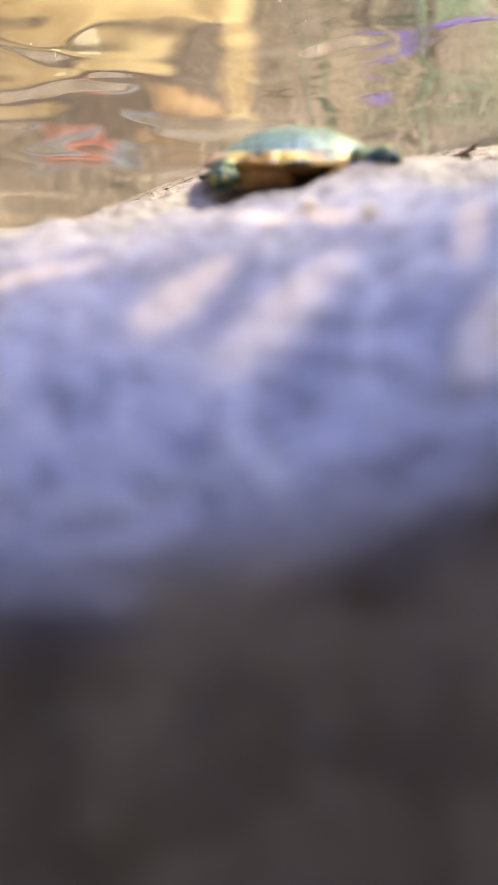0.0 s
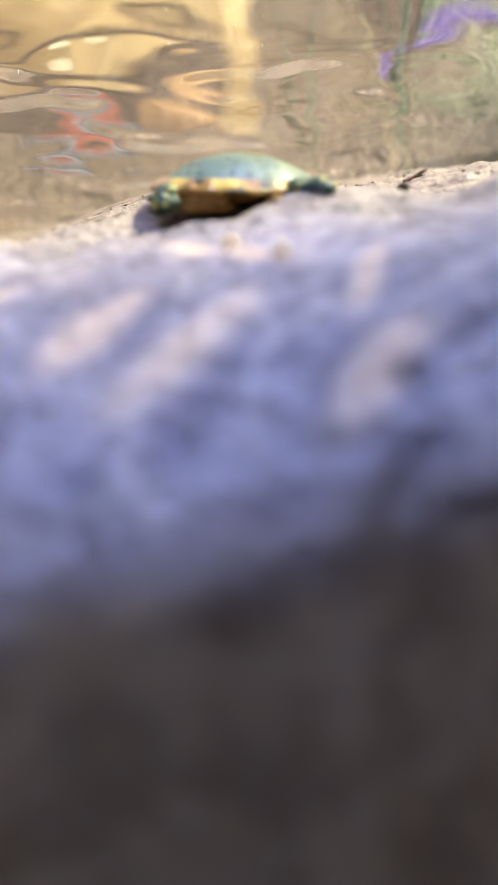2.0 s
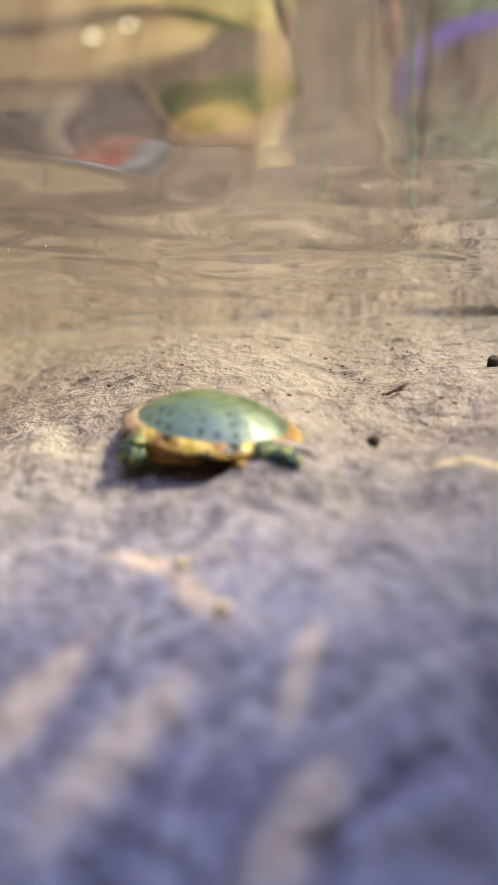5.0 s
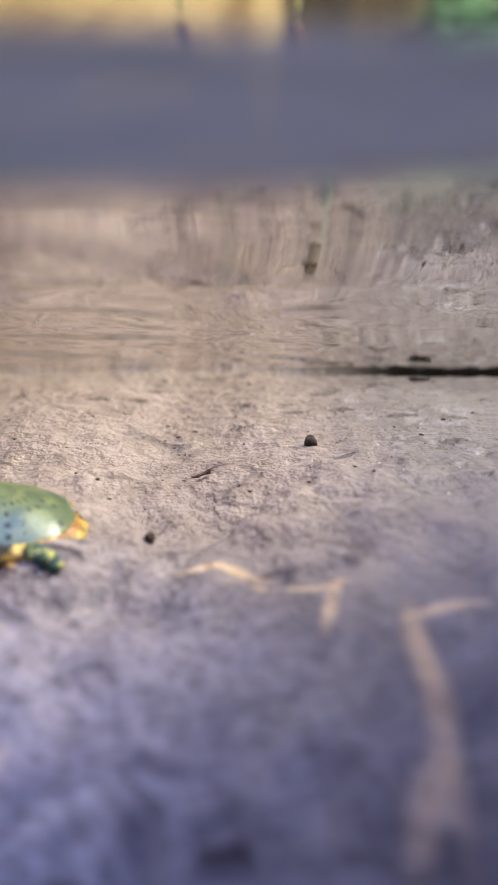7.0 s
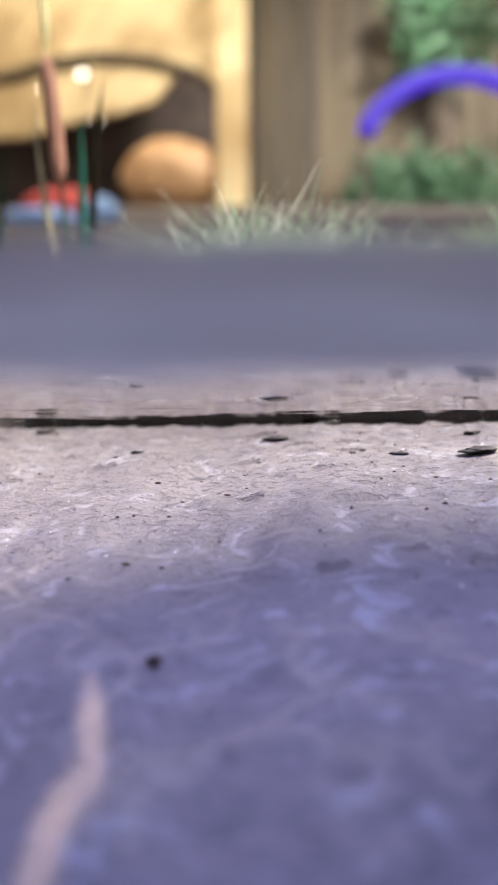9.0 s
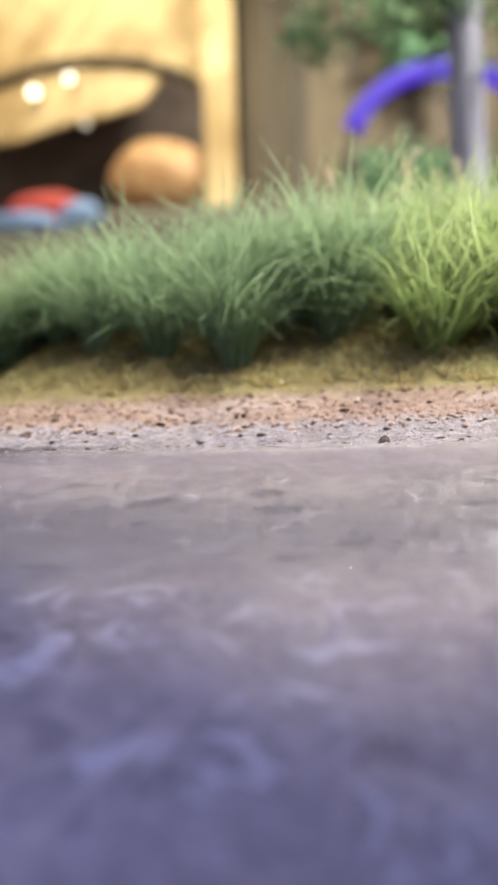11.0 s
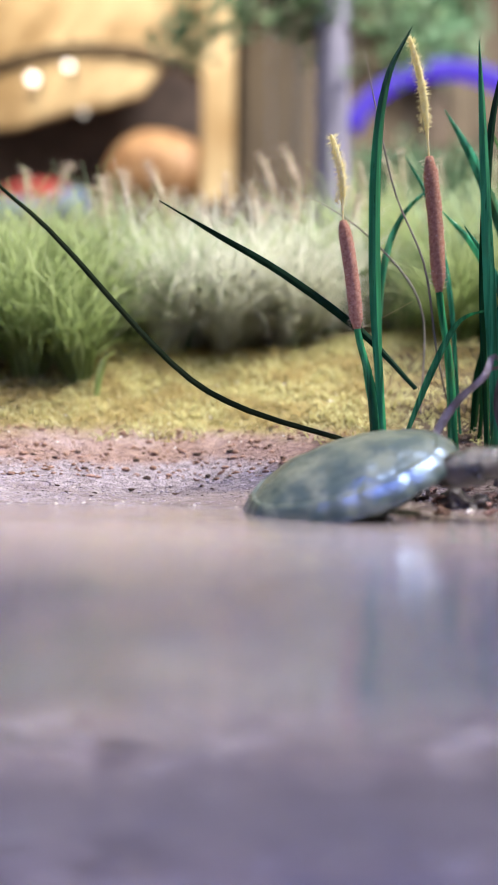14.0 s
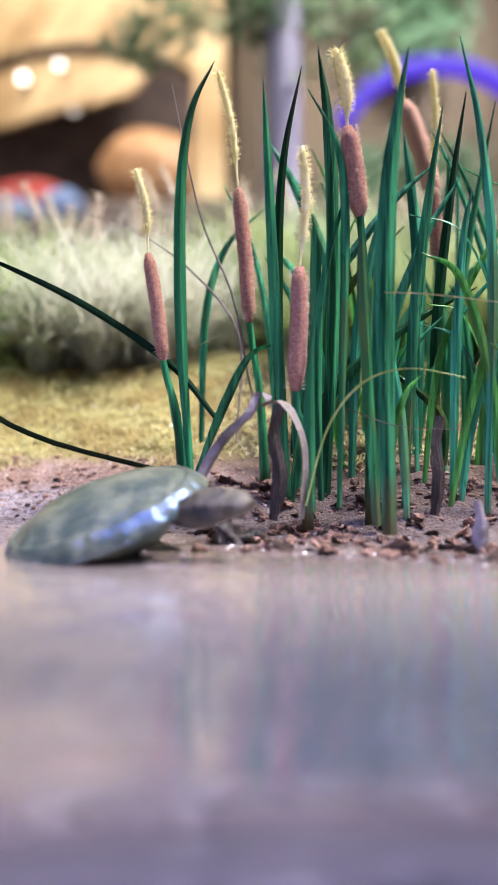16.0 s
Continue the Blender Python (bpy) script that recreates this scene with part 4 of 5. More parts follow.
def litter(x, y, s, label, flake, material=None):
    """A crumpled scrap of dead leaf, or a clod."""
    bm = bmesh.new()
    o = Vector((x * 700, y * 700, 0))
    if flake:
        bmesh.ops.create_grid(bm, x_segments=7, y_segments=5, size=s)
        for v in bm.verts:
            q = v.co / s
            edge = 1 + 0.3 * noise.noise(q * 1.5 + o)
            v.co = Vector((q.x * 1.4 * edge, q.y * 0.7 * edge, 0.55 * noise.noise(q * 1.1 + o) + 0.3 * q.y * q.y + 0.2 * noise.noise(q * 3 + o))) * s
        bmesh.ops.solidify(bm, geom=bm.faces[:], thickness=s * 0.08)
    else:
        bmesh.ops.create_icosphere(bm, subdivisions=3, radius=s)
        for v in bm.verts:
            v.co *= 1 + 0.8 * noise.noise(v.co * (1.2 / s) + o) + 0.45 * noise.noise(v.co * (3.5 / s) + o)
            v.co.z *= 0.6
    ob = part("leaf_litter", bm, material or random.choice((LITTER, LITTER, CRUMB)) if flake else material or LITTER)
    ob.matrix_basis = pose(x, y, bed(x, y) + s * 0.15, random.uniform(-45, 45), random.uniform(-35, 35), random.uniform(0, 360))
    tagged(ob, label, "plant debris", "debris under the reeds")


def clod(x, y, s):
    """A flat wet lump of mud, half sunk into the bed."""
    bm = bmesh.new()
    bmesh.ops.create_icosphere(bm, subdivisions=3, radius=s)
    o = Vector((x * 900, y * 900, 0))
    for v in bm.verts:
        v.co *= 1 + 0.6 * noise.noise(v.co * (1.1 / s) + o) + 0.4 * noise.noise(v.co * (3.0 / s) + o)
        v.co = Vector((v.co.x * 1.7, v.co.y, v.co.z * 0.36))
    ob = part("mud_clod", bm, MUD)
    ob.matrix_basis = pose(x, y, bed(x, y) + s * 0.1, 0, 0, random.Random(int(x * 1e5)).uniform(-20, 20))
    tagged(ob, "flat dark lump of wet mud by the waterline", "mud", "mud lumps along the shore")


for n in range(280):
    x = random.uniform(0.331, 0.388)
    y = shore(x) + random.uniform(0.0005, 0.024)
    if n % 2:
        litter(x, y, random.uniform(0.0004, 0.0012), "crumpled brown flake of dead leaf on wet soil", True)
    else:
        litter(x, y, random.uniform(0.0003, 0.0010), "rough brown clod of soil under the reeds", False)

for x, y, s in ((0.3345, 0.0830, 0.0021), (0.3366, 0.0832, 0.0017)):
    litter(x, y, s, "dark wet clod of clay beside the turtle figurine", False, MUD)

# ---- grass tufts ----


def grass_material(name, low, high, top):
    k = Nodes(name, 0.6, 0.25)
    i = k.n("ShaderNodeNewGeometry").outputs["Random Per Island"]
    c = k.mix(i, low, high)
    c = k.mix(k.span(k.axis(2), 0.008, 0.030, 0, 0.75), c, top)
    k.colour(c)
    k.thin(c, 0.52)
    return k.m


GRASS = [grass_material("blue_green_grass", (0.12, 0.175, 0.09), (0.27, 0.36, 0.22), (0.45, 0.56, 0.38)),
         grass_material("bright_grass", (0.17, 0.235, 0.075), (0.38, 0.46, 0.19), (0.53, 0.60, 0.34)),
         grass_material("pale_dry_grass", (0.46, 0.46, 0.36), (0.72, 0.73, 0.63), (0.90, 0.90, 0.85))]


def blades(count, spread, height, bend, width):
    """Many thin bent blades that fan out from one root."""
    verts, faces = [], []
    for _ in range(count):
        a, q = random.uniform(0, 2 * math.pi), random.random() ** 0.6
        out = Vector((math.cos(a), math.sin(a), 0))
        b = out * spread * q + Vector((0, 0, -0.0015))
        h = height * random.uniform(0.55, 1.08)
        lean = q * random.uniform(0.25, 0.62)
        side = Vector((-math.sin(a), math.cos(a), 0)).lerp(Vector((1, 0, 0)), random.random()).normalized() * width * random.uniform(0.6, 1.3)
        droop, sway = bend * random.random() ** 2, Vector((random.uniform(-1, 1), random.uniform(-1, 1), 0)) * h * 0.36
        i = len(verts)
        curl, start = Vector((random.uniform(-1, 1), random.uniform(-1, 1), 0)) * h * random.uniform(0.06, 0.30), random.uniform(0, 6)
        for s, w in ((0, 1.0), (0.2, 1.0), (0.4, 0.95), (0.6, 0.8), (0.75, 0.7), (0.88, 0.5), (1.0, 0.15)):
            p = b + out * h * (0.12 * s + lean * (0.7 * s * s + droop * 0.5 * s ** 3)) + sway * s * s + curl * s * math.sin(start + 8.5 * s) + Vector((0, 0, h * (s * (1 - lean * 0.3) - droop * 0.42 * s ** 3)))
            verts += [p - side * w, p + side * w]
        faces += [(i + k, i + k + 1, i + k + 3, i + k + 2) for k in (0, 2, 4, 6, 8, 10)]
    return verts, faces


TUFTS = [[], [], []]
for kind in range(3):
    for form in range(3):
        TUFTS[kind].append(data("grass_tuft", *blades(430, 0.0026, 0.033, 1.9, 0.00018)))
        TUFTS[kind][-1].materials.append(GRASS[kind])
NAMES = ("blue-green fine grass tuft on the mossy bank", "bright yellow-green fine grass tuft on the mossy bank", "pale dry feathery grass tuft behind the green tufts")


def tuft(x, y, kind, size=1.0):
    ob = new("grass_tuft", random.choice(TUFTS[kind]))
    ob.matrix_basis = pose(x, y, bed(x, y), random.uniform(-7, 7), random.uniform(-7, 7), random.uniform(0, 360)) @ Matrix.Diagonal((size, size, size * random.uniform(0.80, 1.02), 1))
    tagged(ob, NAMES[kind], "grass tuft", "grass tufts on the bank")


tuft(0.2160, 0.1290, 0, 1.05)
tuft(0.2530, 0.1260, 1, 0.98)
tuft(0.2700, 0.1310, 1, 1.0)
tuft(0.2790, 0.1300, 1, 0.95)
tuft(0.2350, 0.1380, 0, 1.05)
tuft(0.2620, 0.1400, 1, 1.05)
tuft(0.2010, 0.1370, 0, 0.9)
tuft(0.1870, 0.1420, 0, 0.85)
tuft(0.1920, 0.1510, 0, 0.95)
tuft(0.1840, 0.1580, 0, 0.9)
for n in range(12):
    tuft(0.143 + 0.0036 * n, 0.156 + 0.006 * (n % 3), 0 if n % 4 else 1, random.uniform(0.75, 1.0))
for n in range(74):
    x = 0.196 + 0.20 * ((n * 0.618034) % 1.0)
    back = random.random()
    y = lerp(x, [(0.19, 0.142), (0.28, 0.138), (0.30, 0.150), (0.4, 0.152)]) + 0.055 * back
    kind = 2 if 0.291 < x < 0.322 and random.random() < 0.65 or back > 0.88 and x > 0.25 else (0 if x < 0.243 or random.random() < 0.25 else 1)
    tuft(x, y, kind, random.uniform(0.82, 1.08) * (1.05 if x > 0.215 else 0.8) * (1 + 0.08 * smoothstep(0.275, 0.295, x)))
for n in range(8):
    tuft(0.293 + 0.0040 * n, 0.149 + 0.004 * (n % 3), 2, 0.98)
for n in range(9):
    tuft(0.350 + 0.0058 * n, 0.140 + 0.005 * (n % 3), 1, 0.85)
for n in range(40):
    x = 0.086 + 0.0014 * n
    tuft(x, 0.148 + 0.0055 * (n % 4), (0, 2, 0)[n % 3], 1.08 + 0.22 * smoothstep(0.09, 0.105, x) - 0.34 * smoothstep(0.118, 0.142, x))


def plume(x, y, tall):
    z = bed(x, y)
    ob = empty("grass_plume", x, y, z)
    dx = random.uniform(-0.008, 0.010)
    rod("stem", ob, [(x, y, z - 0.002), (x + dx * 0.3, y, z + tall * 0.5), (x + dx, y, z + tall)], (0.0002, 0.00012), STRAW, 6, 0, 5)
    top = [(x + dx * 0.7, y, z + tall * 0.78), (x + dx * 0.9, y, z + tall * 0.9), (x + dx * 1.3, y, z + tall * 1.05)]
    flower = rod("flower", ob, top, (0.0001, 0.0003, 0.0004, 0.0003, 0.0001), FUZZ, 12, 0.3, 6, "pale pinkish feathery flower")
    fuzz("bristles", flower, top, 0.0006, 130, 0.0016, FUZZ, "pale bristles")
    tagged(ob, "thin grass stem with a pale feathery flower", "grass plume", "plumes over the tufts")


for n in range(36):
    plume(0.245 + 0.14 * ((n * 0.618034 + 0.3) % 1.0), random.uniform(0.150, 0.185), random.uniform(0.026, 0.042))


def moss():
    """Short curled fibres on the upper bank."""
    verts, faces = [], []
    for _ in range(48000):
        x, y = random.uniform(0.17, 0.42), random.uniform(0.098, 0.165)
        z = bed(x, y)
        if z + 0.004 * noise.noise((x * 110, y * 110, 3)) < 0.0085 + 0.005 * smoothstep(0.275, 0.245, x) * (0.6 + noise.noise((x * 60, y * 60, 8))):
            continue
        a = random.uniform(0, 2 * math.pi)
        l = random.uniform(0.0010, 0.0026)
        d = Vector((math.cos(a), math.sin(a), random.uniform(0.1, 0.8))).normalized() * l
        s = Vector((-math.sin(a), math.cos(a), 0.3)) * 0.00012
        p, i = Vector((x, y, z - 0.0002)), len(verts)
        verts += [p - s, p + s, p + d * 0.6 + s + Vector((0, 0, l * 0.2)), p + d * 0.6 - s + Vector((0, 0, l * 0.2)), p + d]
        faces += [(i, i + 1, i + 2, i + 3), (i + 3, i + 2, i + 4)]
    k = Nodes("moss_fibres", 0.8, 0.2)
    c = k.mix(k.n("ShaderNodeNewGeometry").outputs["Random Per Island"], (0.44, 0.42, 0.19), (0.74, 0.72, 0.43))
    c = k.mix(k.span(k.noise(120, 3), 0.42, 0.62, 0, 0.7), c, (0.40, 0.29, 0.13))
    c = k.mix(k.span(k.axis(0), 0.285, 0.235, 0, 0.5), c, (0.26, 0.18, 0.09))
    k.colour(c)
    k.thin(c, 0.5)
    ob = own("moss", data("moss", verts, faces), k.m, smooth=False)
    tagged(ob, "yellow-green moss carpet on the upper bank", "moss", kind="stuff")


moss()


def grains(name, label, count, where, sizes, material):
    """Many small uneven grains, half sunk into the ground."""
    base = bmesh.new()
    bmesh.ops.create_icosphere(base, subdivisions=1, radius=1.0)
    co = [v.co.copy() for v in base.verts]
    fs = [[v.index for v in f.verts] for f in base.faces]
    base.free()
    verts, faces = [], []
    for _ in range(count):
        x, y = where()
        s = sizes[0] + (sizes[1] - sizes[0]) * random.random() ** 3
        c, r, i = Vector((x, y, bed(x, y))), Euler((random.random() * 6, random.random() * 6, random.random() * 6)).to_matrix(), len(verts)
        st = Vector((random.uniform(0.7, 1.6), random.uniform(0.7, 1.2), random.uniform(0.45, 0.8)))
        for v in co:
            q = r @ v * (1 + 0.35 * noise.noise(v * 1.7 + c * 3000))
            verts.append(c + Vector((q.x * st.x, q.y * st.y, q.z * st.z)) * s)
        faces += [[a + i for a in f] for f in fs]
    ob = own(name, data(name, verts, faces), material)
    tagged(ob, label, "soil grains", kind="stuff")


def on_shore(a, b, lo=0.15, hi=0.40):
    def pick():
        x = random.uniform(lo, hi)
        return x, shore(x) + random.uniform(a, b)
    return pick


grains("dark_soil_crumbs", "scattered dark soil crumbs on the damp shore", 620, on_shore(0.008, 0.025), (0.00012, 0.00062), CRUMB)
grains("pale_grit", "wet pale grit along the water's edge", 3000, on_shore(0.0, 0.019), (0.00008, 0.00029), GRAIN)
grains("brown_soil_crumbs", "brown crumbly soil below the moss", 3000, on_shore(0.017, 0.030), (0.00012, 0.00055), SOIL)
grains("pale_seeds", "small whitish seeds lying in the moss", 170, on_shore(0.024, 0.050, 0.22, 0.40), (0.00015, 0.00045), PALE_GLOSS)
grains("bed_specks", "dark specks lying on the submerged clay", 430, on_shore(-0.05, 0.001, 0.0, 0.16), (0.00008, 0.00036), CRUMB)


GLINT_BEAD = plain("glint_bead", (0.80, 0.58, 0.28), (0.95, 0.78, 0.45), 900, 0.85, 0, 0.1)


# pale grains added as glints along the waterline and on the bed
grains("wet_glints", "pale grains standing in for sparkles at the waterline", 190, on_shore(-0.0012, 0.005, 0.23, 0.375), (0.00008, 0.00026), PALE_GLOSS)

grains("bed_glints", "tiny pale grains standing in for glints on the submerged clay", 130, on_shore(-0.05, -0.006, 0.0, 0.14), (0.00008, 0.00022), PALE_GLOSS)


def pebble(x, y, s, label, material=CRUMB):
    bm = bmesh.new()
    bmesh.ops.create_icosphere(bm, subdivisions=3, radius=s)
    for v in bm.verts:
        v.co *= 1 + 0.3 * noise.noise(v.co * (1.3 / s) + Vector((x * 900, 0, 0)))
    ob = part("pebble", bm, material)
    ob.matrix_basis = pose(x, y, bed(x, y) + s * 0.55)
    tagged(ob, label, "pebble", "pebbles on the bed")


def bubbles():
    """Tiny bright beads added for the sparkles under the water's surface."""
    base = bmesh.new()
    bmesh.ops.create_icosphere(base, subdivisions=2, radius=1.0)
    co, fs = [v.co.copy() for v in base.verts], [[v.index for v in f.verts] for f in base.faces]
    base.free()
    verts, faces = [], []
    for _ in range(26):
        cx, cy, r = random.choice(((-0.007, 0.083, 0.008), (0.020, 0.084, 0.005), (0.025, 0.043, 0.003)))
        x, y, s, i = random.gauss(cx, r), random.gauss(cy, r * 0.6), random.uniform(0.00004, 0.00011), len(verts)
        verts += [Vector((x, y, -0.8 * s)) + v * s for v in co]
        faces += [[a + i for a in f] for f in fs]
    ob = own("sparkle_beads", data("sparkle_beads", verts, faces), PALE_GLOSS)
    tagged(ob, "tiny bright beads for the sparkles under the water's surface", "bubbles", kind="stuff")


bubbles()
# two pale beads standing in for glints of light on the clay
pebble(0.0177, 0.0557, 0.00050, "pale bead standing in for a glint on the clay", GLINT_BEAD)
pebble(0.0212, 0.0509, 0.00055, "pale bead standing in for a glint on the clay", GLINT_BEAD)
pebble(0.0347, 0.0722, 0.00062, "small dark brown pebble on the submerged clay")
pebble(0.0528, 0.0913, 0.00085, "dark rounded pebble on the submerged clay slope")
pebble(0.2368, 0.0935, 0.0008, "flat dark pebble on the wet shore")
pebble(0.0996, 0.0555, 0.0006, "small dark pebble on the deep clay")


def twig(x, y, turn, label):
    ob = empty("twig", x, y, bed(x, y))
    for n in range(5):
        a = radians(turn + random.uniform(-70, 70))
        l = random.uniform(0.0015, 0.0032)
        z = bed(x, y) + 0.0003
        rod("fibre", ob, [(x - math.cos(a) * l * 0.4, y, z), (x, y, z + 0.0004), (x + math.cos(a) * l * 0.6, y + math.sin(a) * l * 0.3, z + l * random.uniform(0, 0.5))],
            (0.00016, 0.0002, 0.00006), LITTER, 6, 0.2, 5)
    tagged(ob, label, "twig", "bits of twig")


twig(0.0389, 0.0852, 20, "tiny brown twig fibres on the submerged clay")
twig(0.0751, 0.0787, -10, "dark frayed bit of bark under water")

for x, y, s in ((0.1186, 0.1108, 0.0011), (0.1216, 0.1098, 0.0007), (0.1124, 0.1042, 0.0012), (0.1293, 0.0956, 0.0008), (0.1401, 0.0934, 0.0015), (0.0912, 0.1041, 0.0006), (0.0731, 0.1182, 0.0009), (0.1411, 0.1000, 0.0009)):
    clod(x, y, s)

# ---- behind the model ----
TAN = plain("yellow_timber", (0.36, 0.225, 0.09), (0.68, 0.50, 0.26), 1.7, 0.6, 0.004, 0.3)
BROWN = plain("brown_timber", (0.042, 0.028, 0.015), (0.100, 0.067, 0.033), 1.0, 0.7, 0.004, 0.3, (5, 5, 0.6))
GLOOM = plain("dark_boards", (0.06, 0.040, 0.030), (0.13, 0.087, 0.064), 4.0, 0.8, 0.004)
ORANGE = plain("orange_clay", (0.36, 0.175, 0.07), (0.60, 0.35, 0.16), 9.0, 0.5, 0.006)
LILAC = plain("lilac_wood", (0.24, 0.23, 0.35), (0.37, 0.35, 0.49), 60, 0.6, 0.0006, 0.3, (3, 3, 0.3))
FOLIAGE = plain("leaf_green", (0.05, 0.105, 0.045), (0.13, 0.22, 0.105), 6.0, 0.5)
RED = plain("red_cloth", (0.55, 0.05, 0.04), (0.70, 0.10, 0.07), 8, 0.7)
BLUE = plain("blue_cloth", (0.26, 0.38, 0.70), (0.46, 0.60, 0.90), 8, 0.6)


def glow(name, colour, strength):
    k = Nodes(name, 1.0, 0.0)
    k.colour((0.03, 0.03, 0.05))
    k.b.inputs["Emission Color"].default_value = (*colour, 1)
    k.b.inputs["Emission Strength"].default_value = strength
    return k.m


def slab(name, outline, y, depth, material, parent, label=""):
    """A flat board of the given outline (x, z), with thickness and softened edges."""
    bm = bmesh.new()
    f = bm.faces.new([bm.verts.new((x, y, z)) for x, z in outline])
    got = bmesh.ops.extrude_face_region(bm, geom=[f])
    bmesh.ops.translate(bm, vec=(0, depth, 0), verts=[v for v in got["geom"] if isinstance(v, bmesh.types.BMVert)])
    bmesh.ops.recalc_face_normals(bm, faces=bm.faces)
    bmesh.ops.bevel(bm, geom=bm.edges[:], offset=0.008, segments=2, affect="EDGES")
    return part(name, bm, material, parent, label, smooth=False)


def pavilion():
    ob = empty("timber_pavilion", -0.9, 4.8, 1.48)
    slab("back_wall", [(-3.2, 1.3), (0.2, 1.3), (0.2, 4.0), (-3.2, 4.0)], 5.5, 0.08, GLOOM, ob, "dark boarded back wall")
    # sloping gable boards over the dark opening
    foot = [(-2.2, 2.06), (-1.43, 2.13), (-0.86, 2.28), (-0.49, 2.36), (-0.33, 2.60), (-0.03, 2.45)]
    for n in range(-8, 14):
        x0 = -2.2 + 0.155 * n
        x1 = x0 + 0.148
        a, b = lerp(max(x0, -2.2), foot), lerp(max(x1, -2.2), foot)
        # each board leans over and stops at the post
        up = [(x1 + 1.3, 3.9), (x0 + 1.3, 3.9)]
        if x0 + 1.3 > -0.03:
            up = [(-0.03, b + (3.9 - b) * (-0.03 - x1) / 1.3), (-0.03, a + (3.9 - a) * (-0.03 - x0) / 1.3)]
        elif x1 + 1.3 > -0.03:
            up = [(-0.03, 3.85), (x0 + 1.3, 3.9)]
        slab("gable_board", [(x0, a), (x1, b)] + up, 4.80 + 0.01 * (n % 2), 0.05, TAN, ob)
    arch = [(-2.2, 2.40), (-1.42, 2.52), (-1.15, 2.60), (-0.85, 2.64), (-0.5, 2.62), (-0.2, 2.52), (-0.03, 2.42)]
    slab("arched_beam", arch + [(x, z + 0.06) for x, z in reversed(arch)], 4.75, 0.05, BROWN, ob, "curved brown beam")
    slab("post", [(-0.05, 1.3), (0.16, 1.3), (0.16, 3.9), (-0.05, 3.9)], 4.66, 0.16, TAN, ob)
    tagged(ob, "yellow timber pavilion with a dark opening and square post", "pavilion")
    for x, z, s in ((-1.19, 2.42, 0.030), (-0.95, 2.51, 0.024), (-0.85, 2.20, 0.019)):
        lamp_ob = empty("wall_lamp", x, 4.72, z)
        bm = bmesh.new()
        bmesh.ops.create_uvsphere(bm, u_segments=16, v_segments=10, radius=s, matrix=Matrix.Translation((x, 4.70, z)))
        part("bulb", bm, glow("warm_bulb", (1.0, 0.82, 0.6), 5.0 if s > 0.02 else 1.6), lamp_ob, "glowing warm bulb")
        bm = bmesh.new()
        bmesh.ops.create_cone(bm, segments=16, radius1=s * 0.7, radius2=s * 0.5, depth=0.11, cap_ends=True, matrix=Matrix.Translation((x, 4.76, z)) @ Matrix.Rotation(math.pi / 2, 4, "X"))
        part("holder", bm, BROWN, lamp_ob)
        tagged(lamp_ob, "small glowing bulb on the timber gable", "lamp", "pavilion lamps")


pavilion()


def wall_boards():
    ob = empty("board_fence", 1.6, 5.3, 1.5)
    for n in range(16):
        x = 0.2 + 0.22 * n
        slab("board", [(x, 1.3), (x + 0.214, 1.3), (x + 0.214, 3.9 + 0.05 * (n % 3)), (x, 3.9 + 0.04 * (n % 2))], 5.3 + 0.006 * (n % 2), 0.05, BROWN, ob)
    tagged(ob, "tall brown board fence beside the pavilion", "fence")


wall_boards()


def boulder(name, x, y, z, sx, sy, sz, material, label, category):
    bm = bmesh.new()
    bmesh.ops.create_icosphere(bm, subdivisions=4, radius=1)
    for v in bm.verts:
        k = 1 + 0.10 * noise.noise(v.co * 1.6 + Vector((x, y, z))) + 0.03 * noise.noise(v.co * 5)
        v.co = Vector((v.co.x * sx, v.co.y * sy, v.co.z * sz)) * k
    ob = part(name, bm, material)
    ob.matrix_basis = pose(x, y, z)
    tagged(ob, label, category)


boulder("boulder", -0.36, 4.9, 1.86, 0.37, 0.3, 0.28, ORANGE, "smooth rounded orange boulder under the pavilion", "rock")
boulder("cushion", -0.82, 3.7, 1.24, 0.23, 0.18, 0.12, RED, "bright red cushion lying on the slope", "cushion")
boulder("cushion", -0.88, 3.5, 1.12, 0.20, 0.16, 0.07, BLUE, "blue cushion lying below a red one", "cushion")
boulder("cushion", -0.60, 3.5, 1.17, 0.11, 0.10, 0.08, BLUE, "small light blue cushion beside a red one", "cushion")


def led_arch():
    pts = [(1.55 - 0.66 * math.cos(a), 4.6, 1.87 + 0.58 * math.sin(a)) for a in [math.pi * (0.11 + 0.78 * k / 12) for k in range(13)]]
    ob = empty("light_arch", 1.55, 4.65, 1.5)
    for x in (pts[0][0], pts[-1][0]):
        rod("stand", ob, [(x, 4.62, 1.35), (x, 4.62, 1.8), (x, 4.62, 2.2)], (0.025, 0.025), GLOOM, 4, 0, 8, "dark upright stand")
    rod("light_tube", ob, pts, (0.062, 0.062), glow("violet_glow", (0.12, 0.03, 0.80), 0.58), 60, 0, 12, "glowing violet tube")
    tagged(ob, "glowing violet light tube bent into an arch", "light arch")


led_arch()


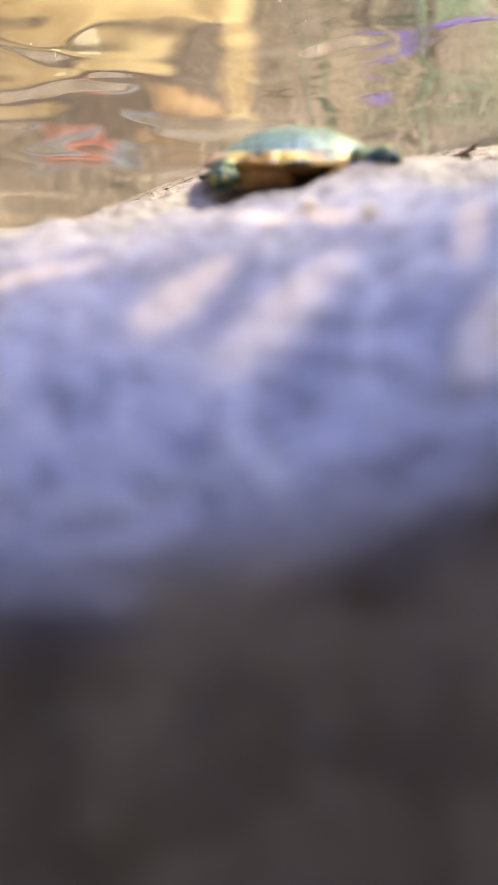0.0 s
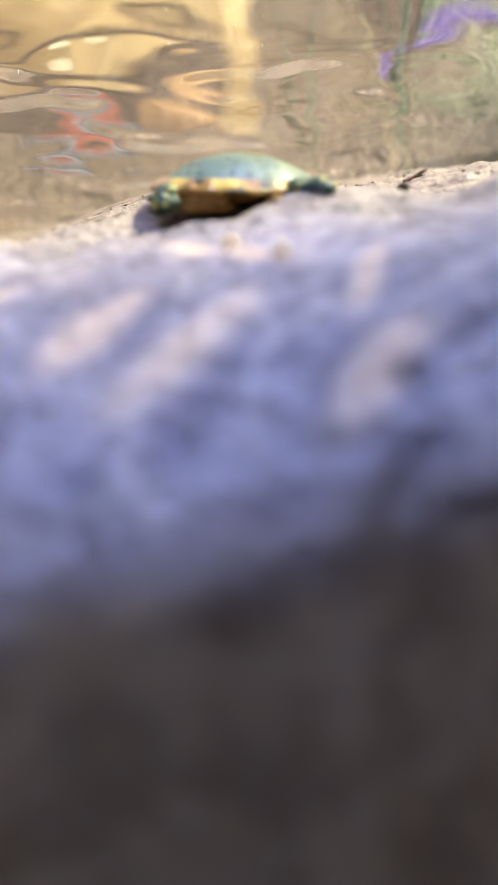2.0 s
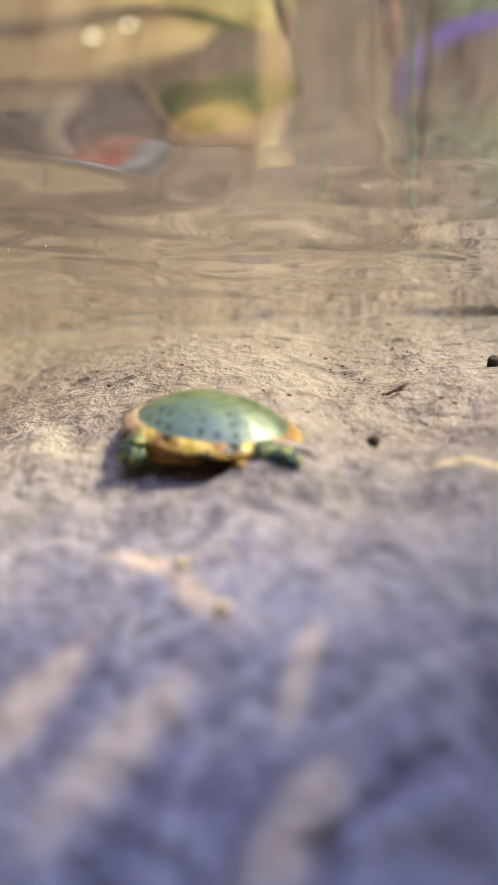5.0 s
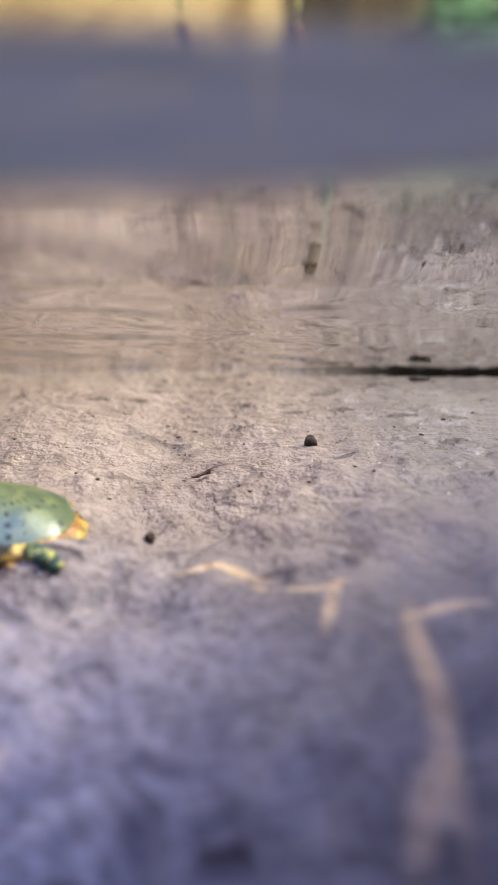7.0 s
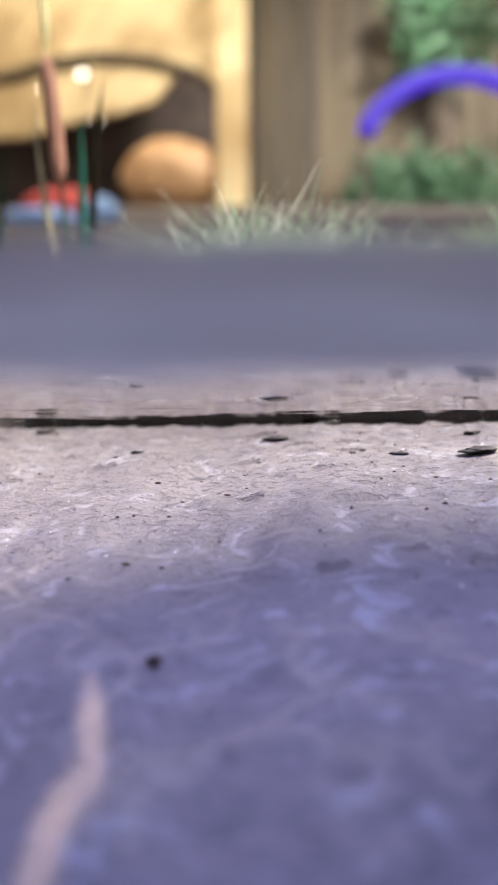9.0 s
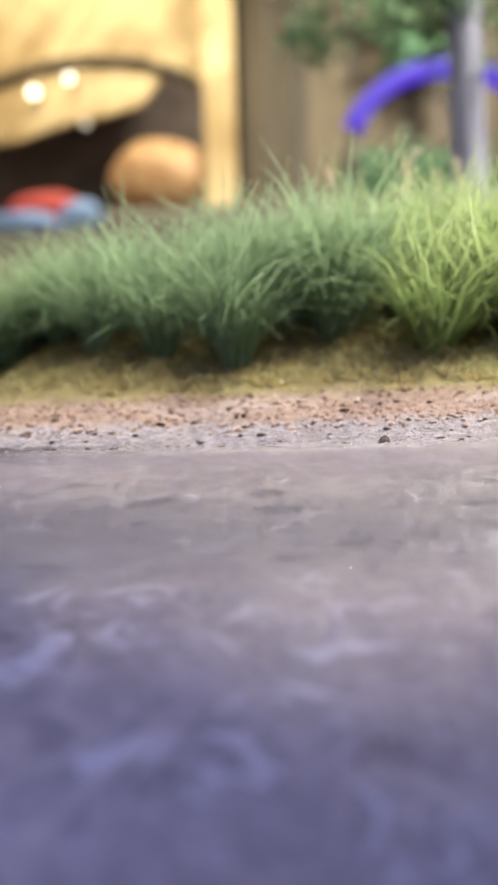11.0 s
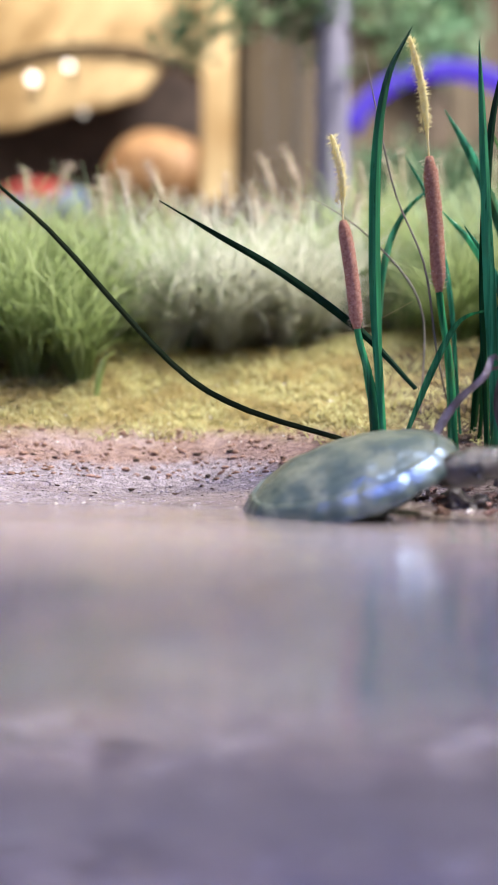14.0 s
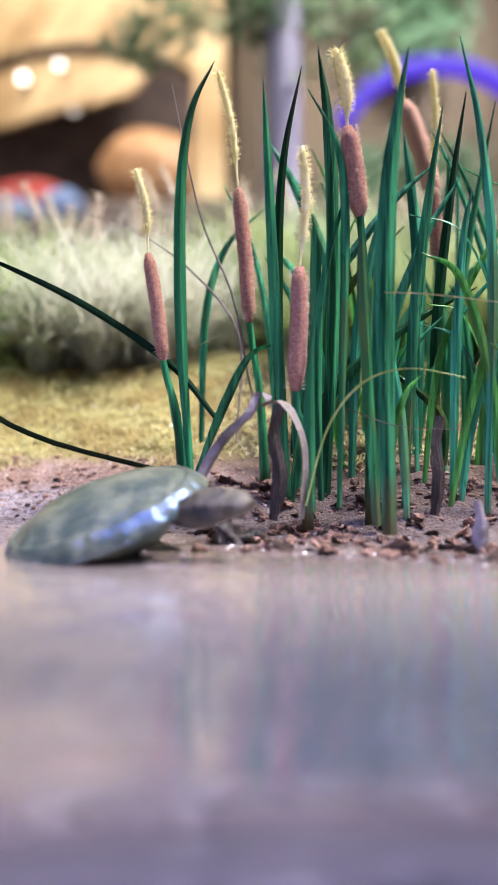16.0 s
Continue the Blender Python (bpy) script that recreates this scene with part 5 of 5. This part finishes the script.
def model_tree():
    """A small tree of the model: a straight pole for a trunk, and loose clumps of tiny leaves."""
    x, y = 0.3565, 0.43
    ob = empty("model_tree", x, y, -0.04)
    rod("trunk", ob, [(x, y, -0.045), (x, y, 0.18), (x - 0.001, y, 0.42)], (0.0108, 0.0104, 0.0100), LILAC, 24, 0.05, 20, "grey-lilac round wooden trunk")
    rng = random.Random(11)
    verts, faces = [], []
    for _ in range(30):
        c = Vector((x - 0.022 + rng.uniform(-0.085, 0.075), y + rng.uniform(-0.03, 0.04), 0.292 + rng.uniform(-0.045, 0.07)))
        c.z += 0.25 * abs(c.x - x + 0.022) - 0.008
        rod("twig", ob, [(x, y, c.z - 0.012), Vector((x, y, c.z)).lerp(c, 0.5) + Vector((0, 0, 0.006)), c], (0.0016, 0.0010, 0.0005), GLOOM, 6, 0.1, 6)
        for _ in range(rng.randint(50, 120)):
            p = c + Vector((rng.gauss(0, 0.010), rng.gauss(0, 0.010), rng.gauss(0, 0.0075)))
            r = Euler((rng.random() * 6, rng.random() * 6, rng.random() * 6)).to_matrix()
            i, size = len(verts), rng.uniform(0.0030, 0.0058)
            verts += [p + r @ Vector((a, b, 0.15 * abs(b))) * size for a, b in ((0, -1), (0.4, -0.1), (0.25, 0.6), (0, 1), (-0.25, 0.6), (-0.4, -0.1))]
            faces.append((i, i + 1, i + 2, i + 3, i + 4, i + 5))
    k = Nodes("light_green_leaf", 0.5, 0.4)
    c = k.mix(k.n("ShaderNodeNewGeometry").outputs["Random Per Island"], (0.09, 0.16, 0.08), (0.30, 0.42, 0.24))
    k.colour(c)
    k.thin(c, 0.5)
    own("crown", data("crown", verts, faces), k.m, ob, "loose clumps of small light green leaves", smooth=False)
    tagged(ob, "slim model tree with a grey-lilac trunk and light green leaves", "tree")


model_tree()


def bush(name, x, y, z, sx, sy, sz, count, size, label, category):
    """Twigs with many loose leaves and gaps between the clumps."""
    ob = empty(name, x, y, 1.5)
    rng = random.Random(int(x * 1000))
    rod("trunk", ob, [(x, y, 1.35), (x + 0.03, y, (1.5 + z) / 2), (x, y, z + sz * 0.5)], (0.03, 0.02, 0.01), GLOOM, 10, 0.1, 8)
    clumps = [Vector((rng.uniform(-1, 1) * sx, rng.uniform(-1, 1) * sy, rng.uniform(-1, 1) * sz)) for _ in range(26)]
    verts, faces = [], []
    for _ in range(count):
        c = rng.choice(clumps)
        p = Vector((x, y, z)) + c + Vector((rng.gauss(0, 0.09), rng.gauss(0, 0.09), rng.gauss(0, 0.07)))
        r = Euler((rng.random() * 6, rng.random() * 6, rng.random() * 6)).to_matrix()
        i = len(verts)
        for a, b in ((0, -1), (0.45, 0), (0, 1), (-0.45, 0)):
            verts.append(p + r @ Vector((a, b, 0.12 * abs(b))) * size * rng.uniform(0.8, 1.2))
        faces.append((i, i + 1, i + 2, i + 3))
    own("crown", data("crown", verts, faces), FOLIAGE, ob, "loose clumps of green leaves", smooth=False)
    tagged(ob, label, category)


bush("tree", 1.58, 5.05, 2.98, 0.27, 0.2, 0.30, 1100, 0.045, "slim tree with green foliage behind the light arch", "tree")
bush("shrub", 1.45, 4.9, 1.80, 0.55, 0.2, 0.16, 2200, 0.04, "low green shrub under the light arch", "shrub")
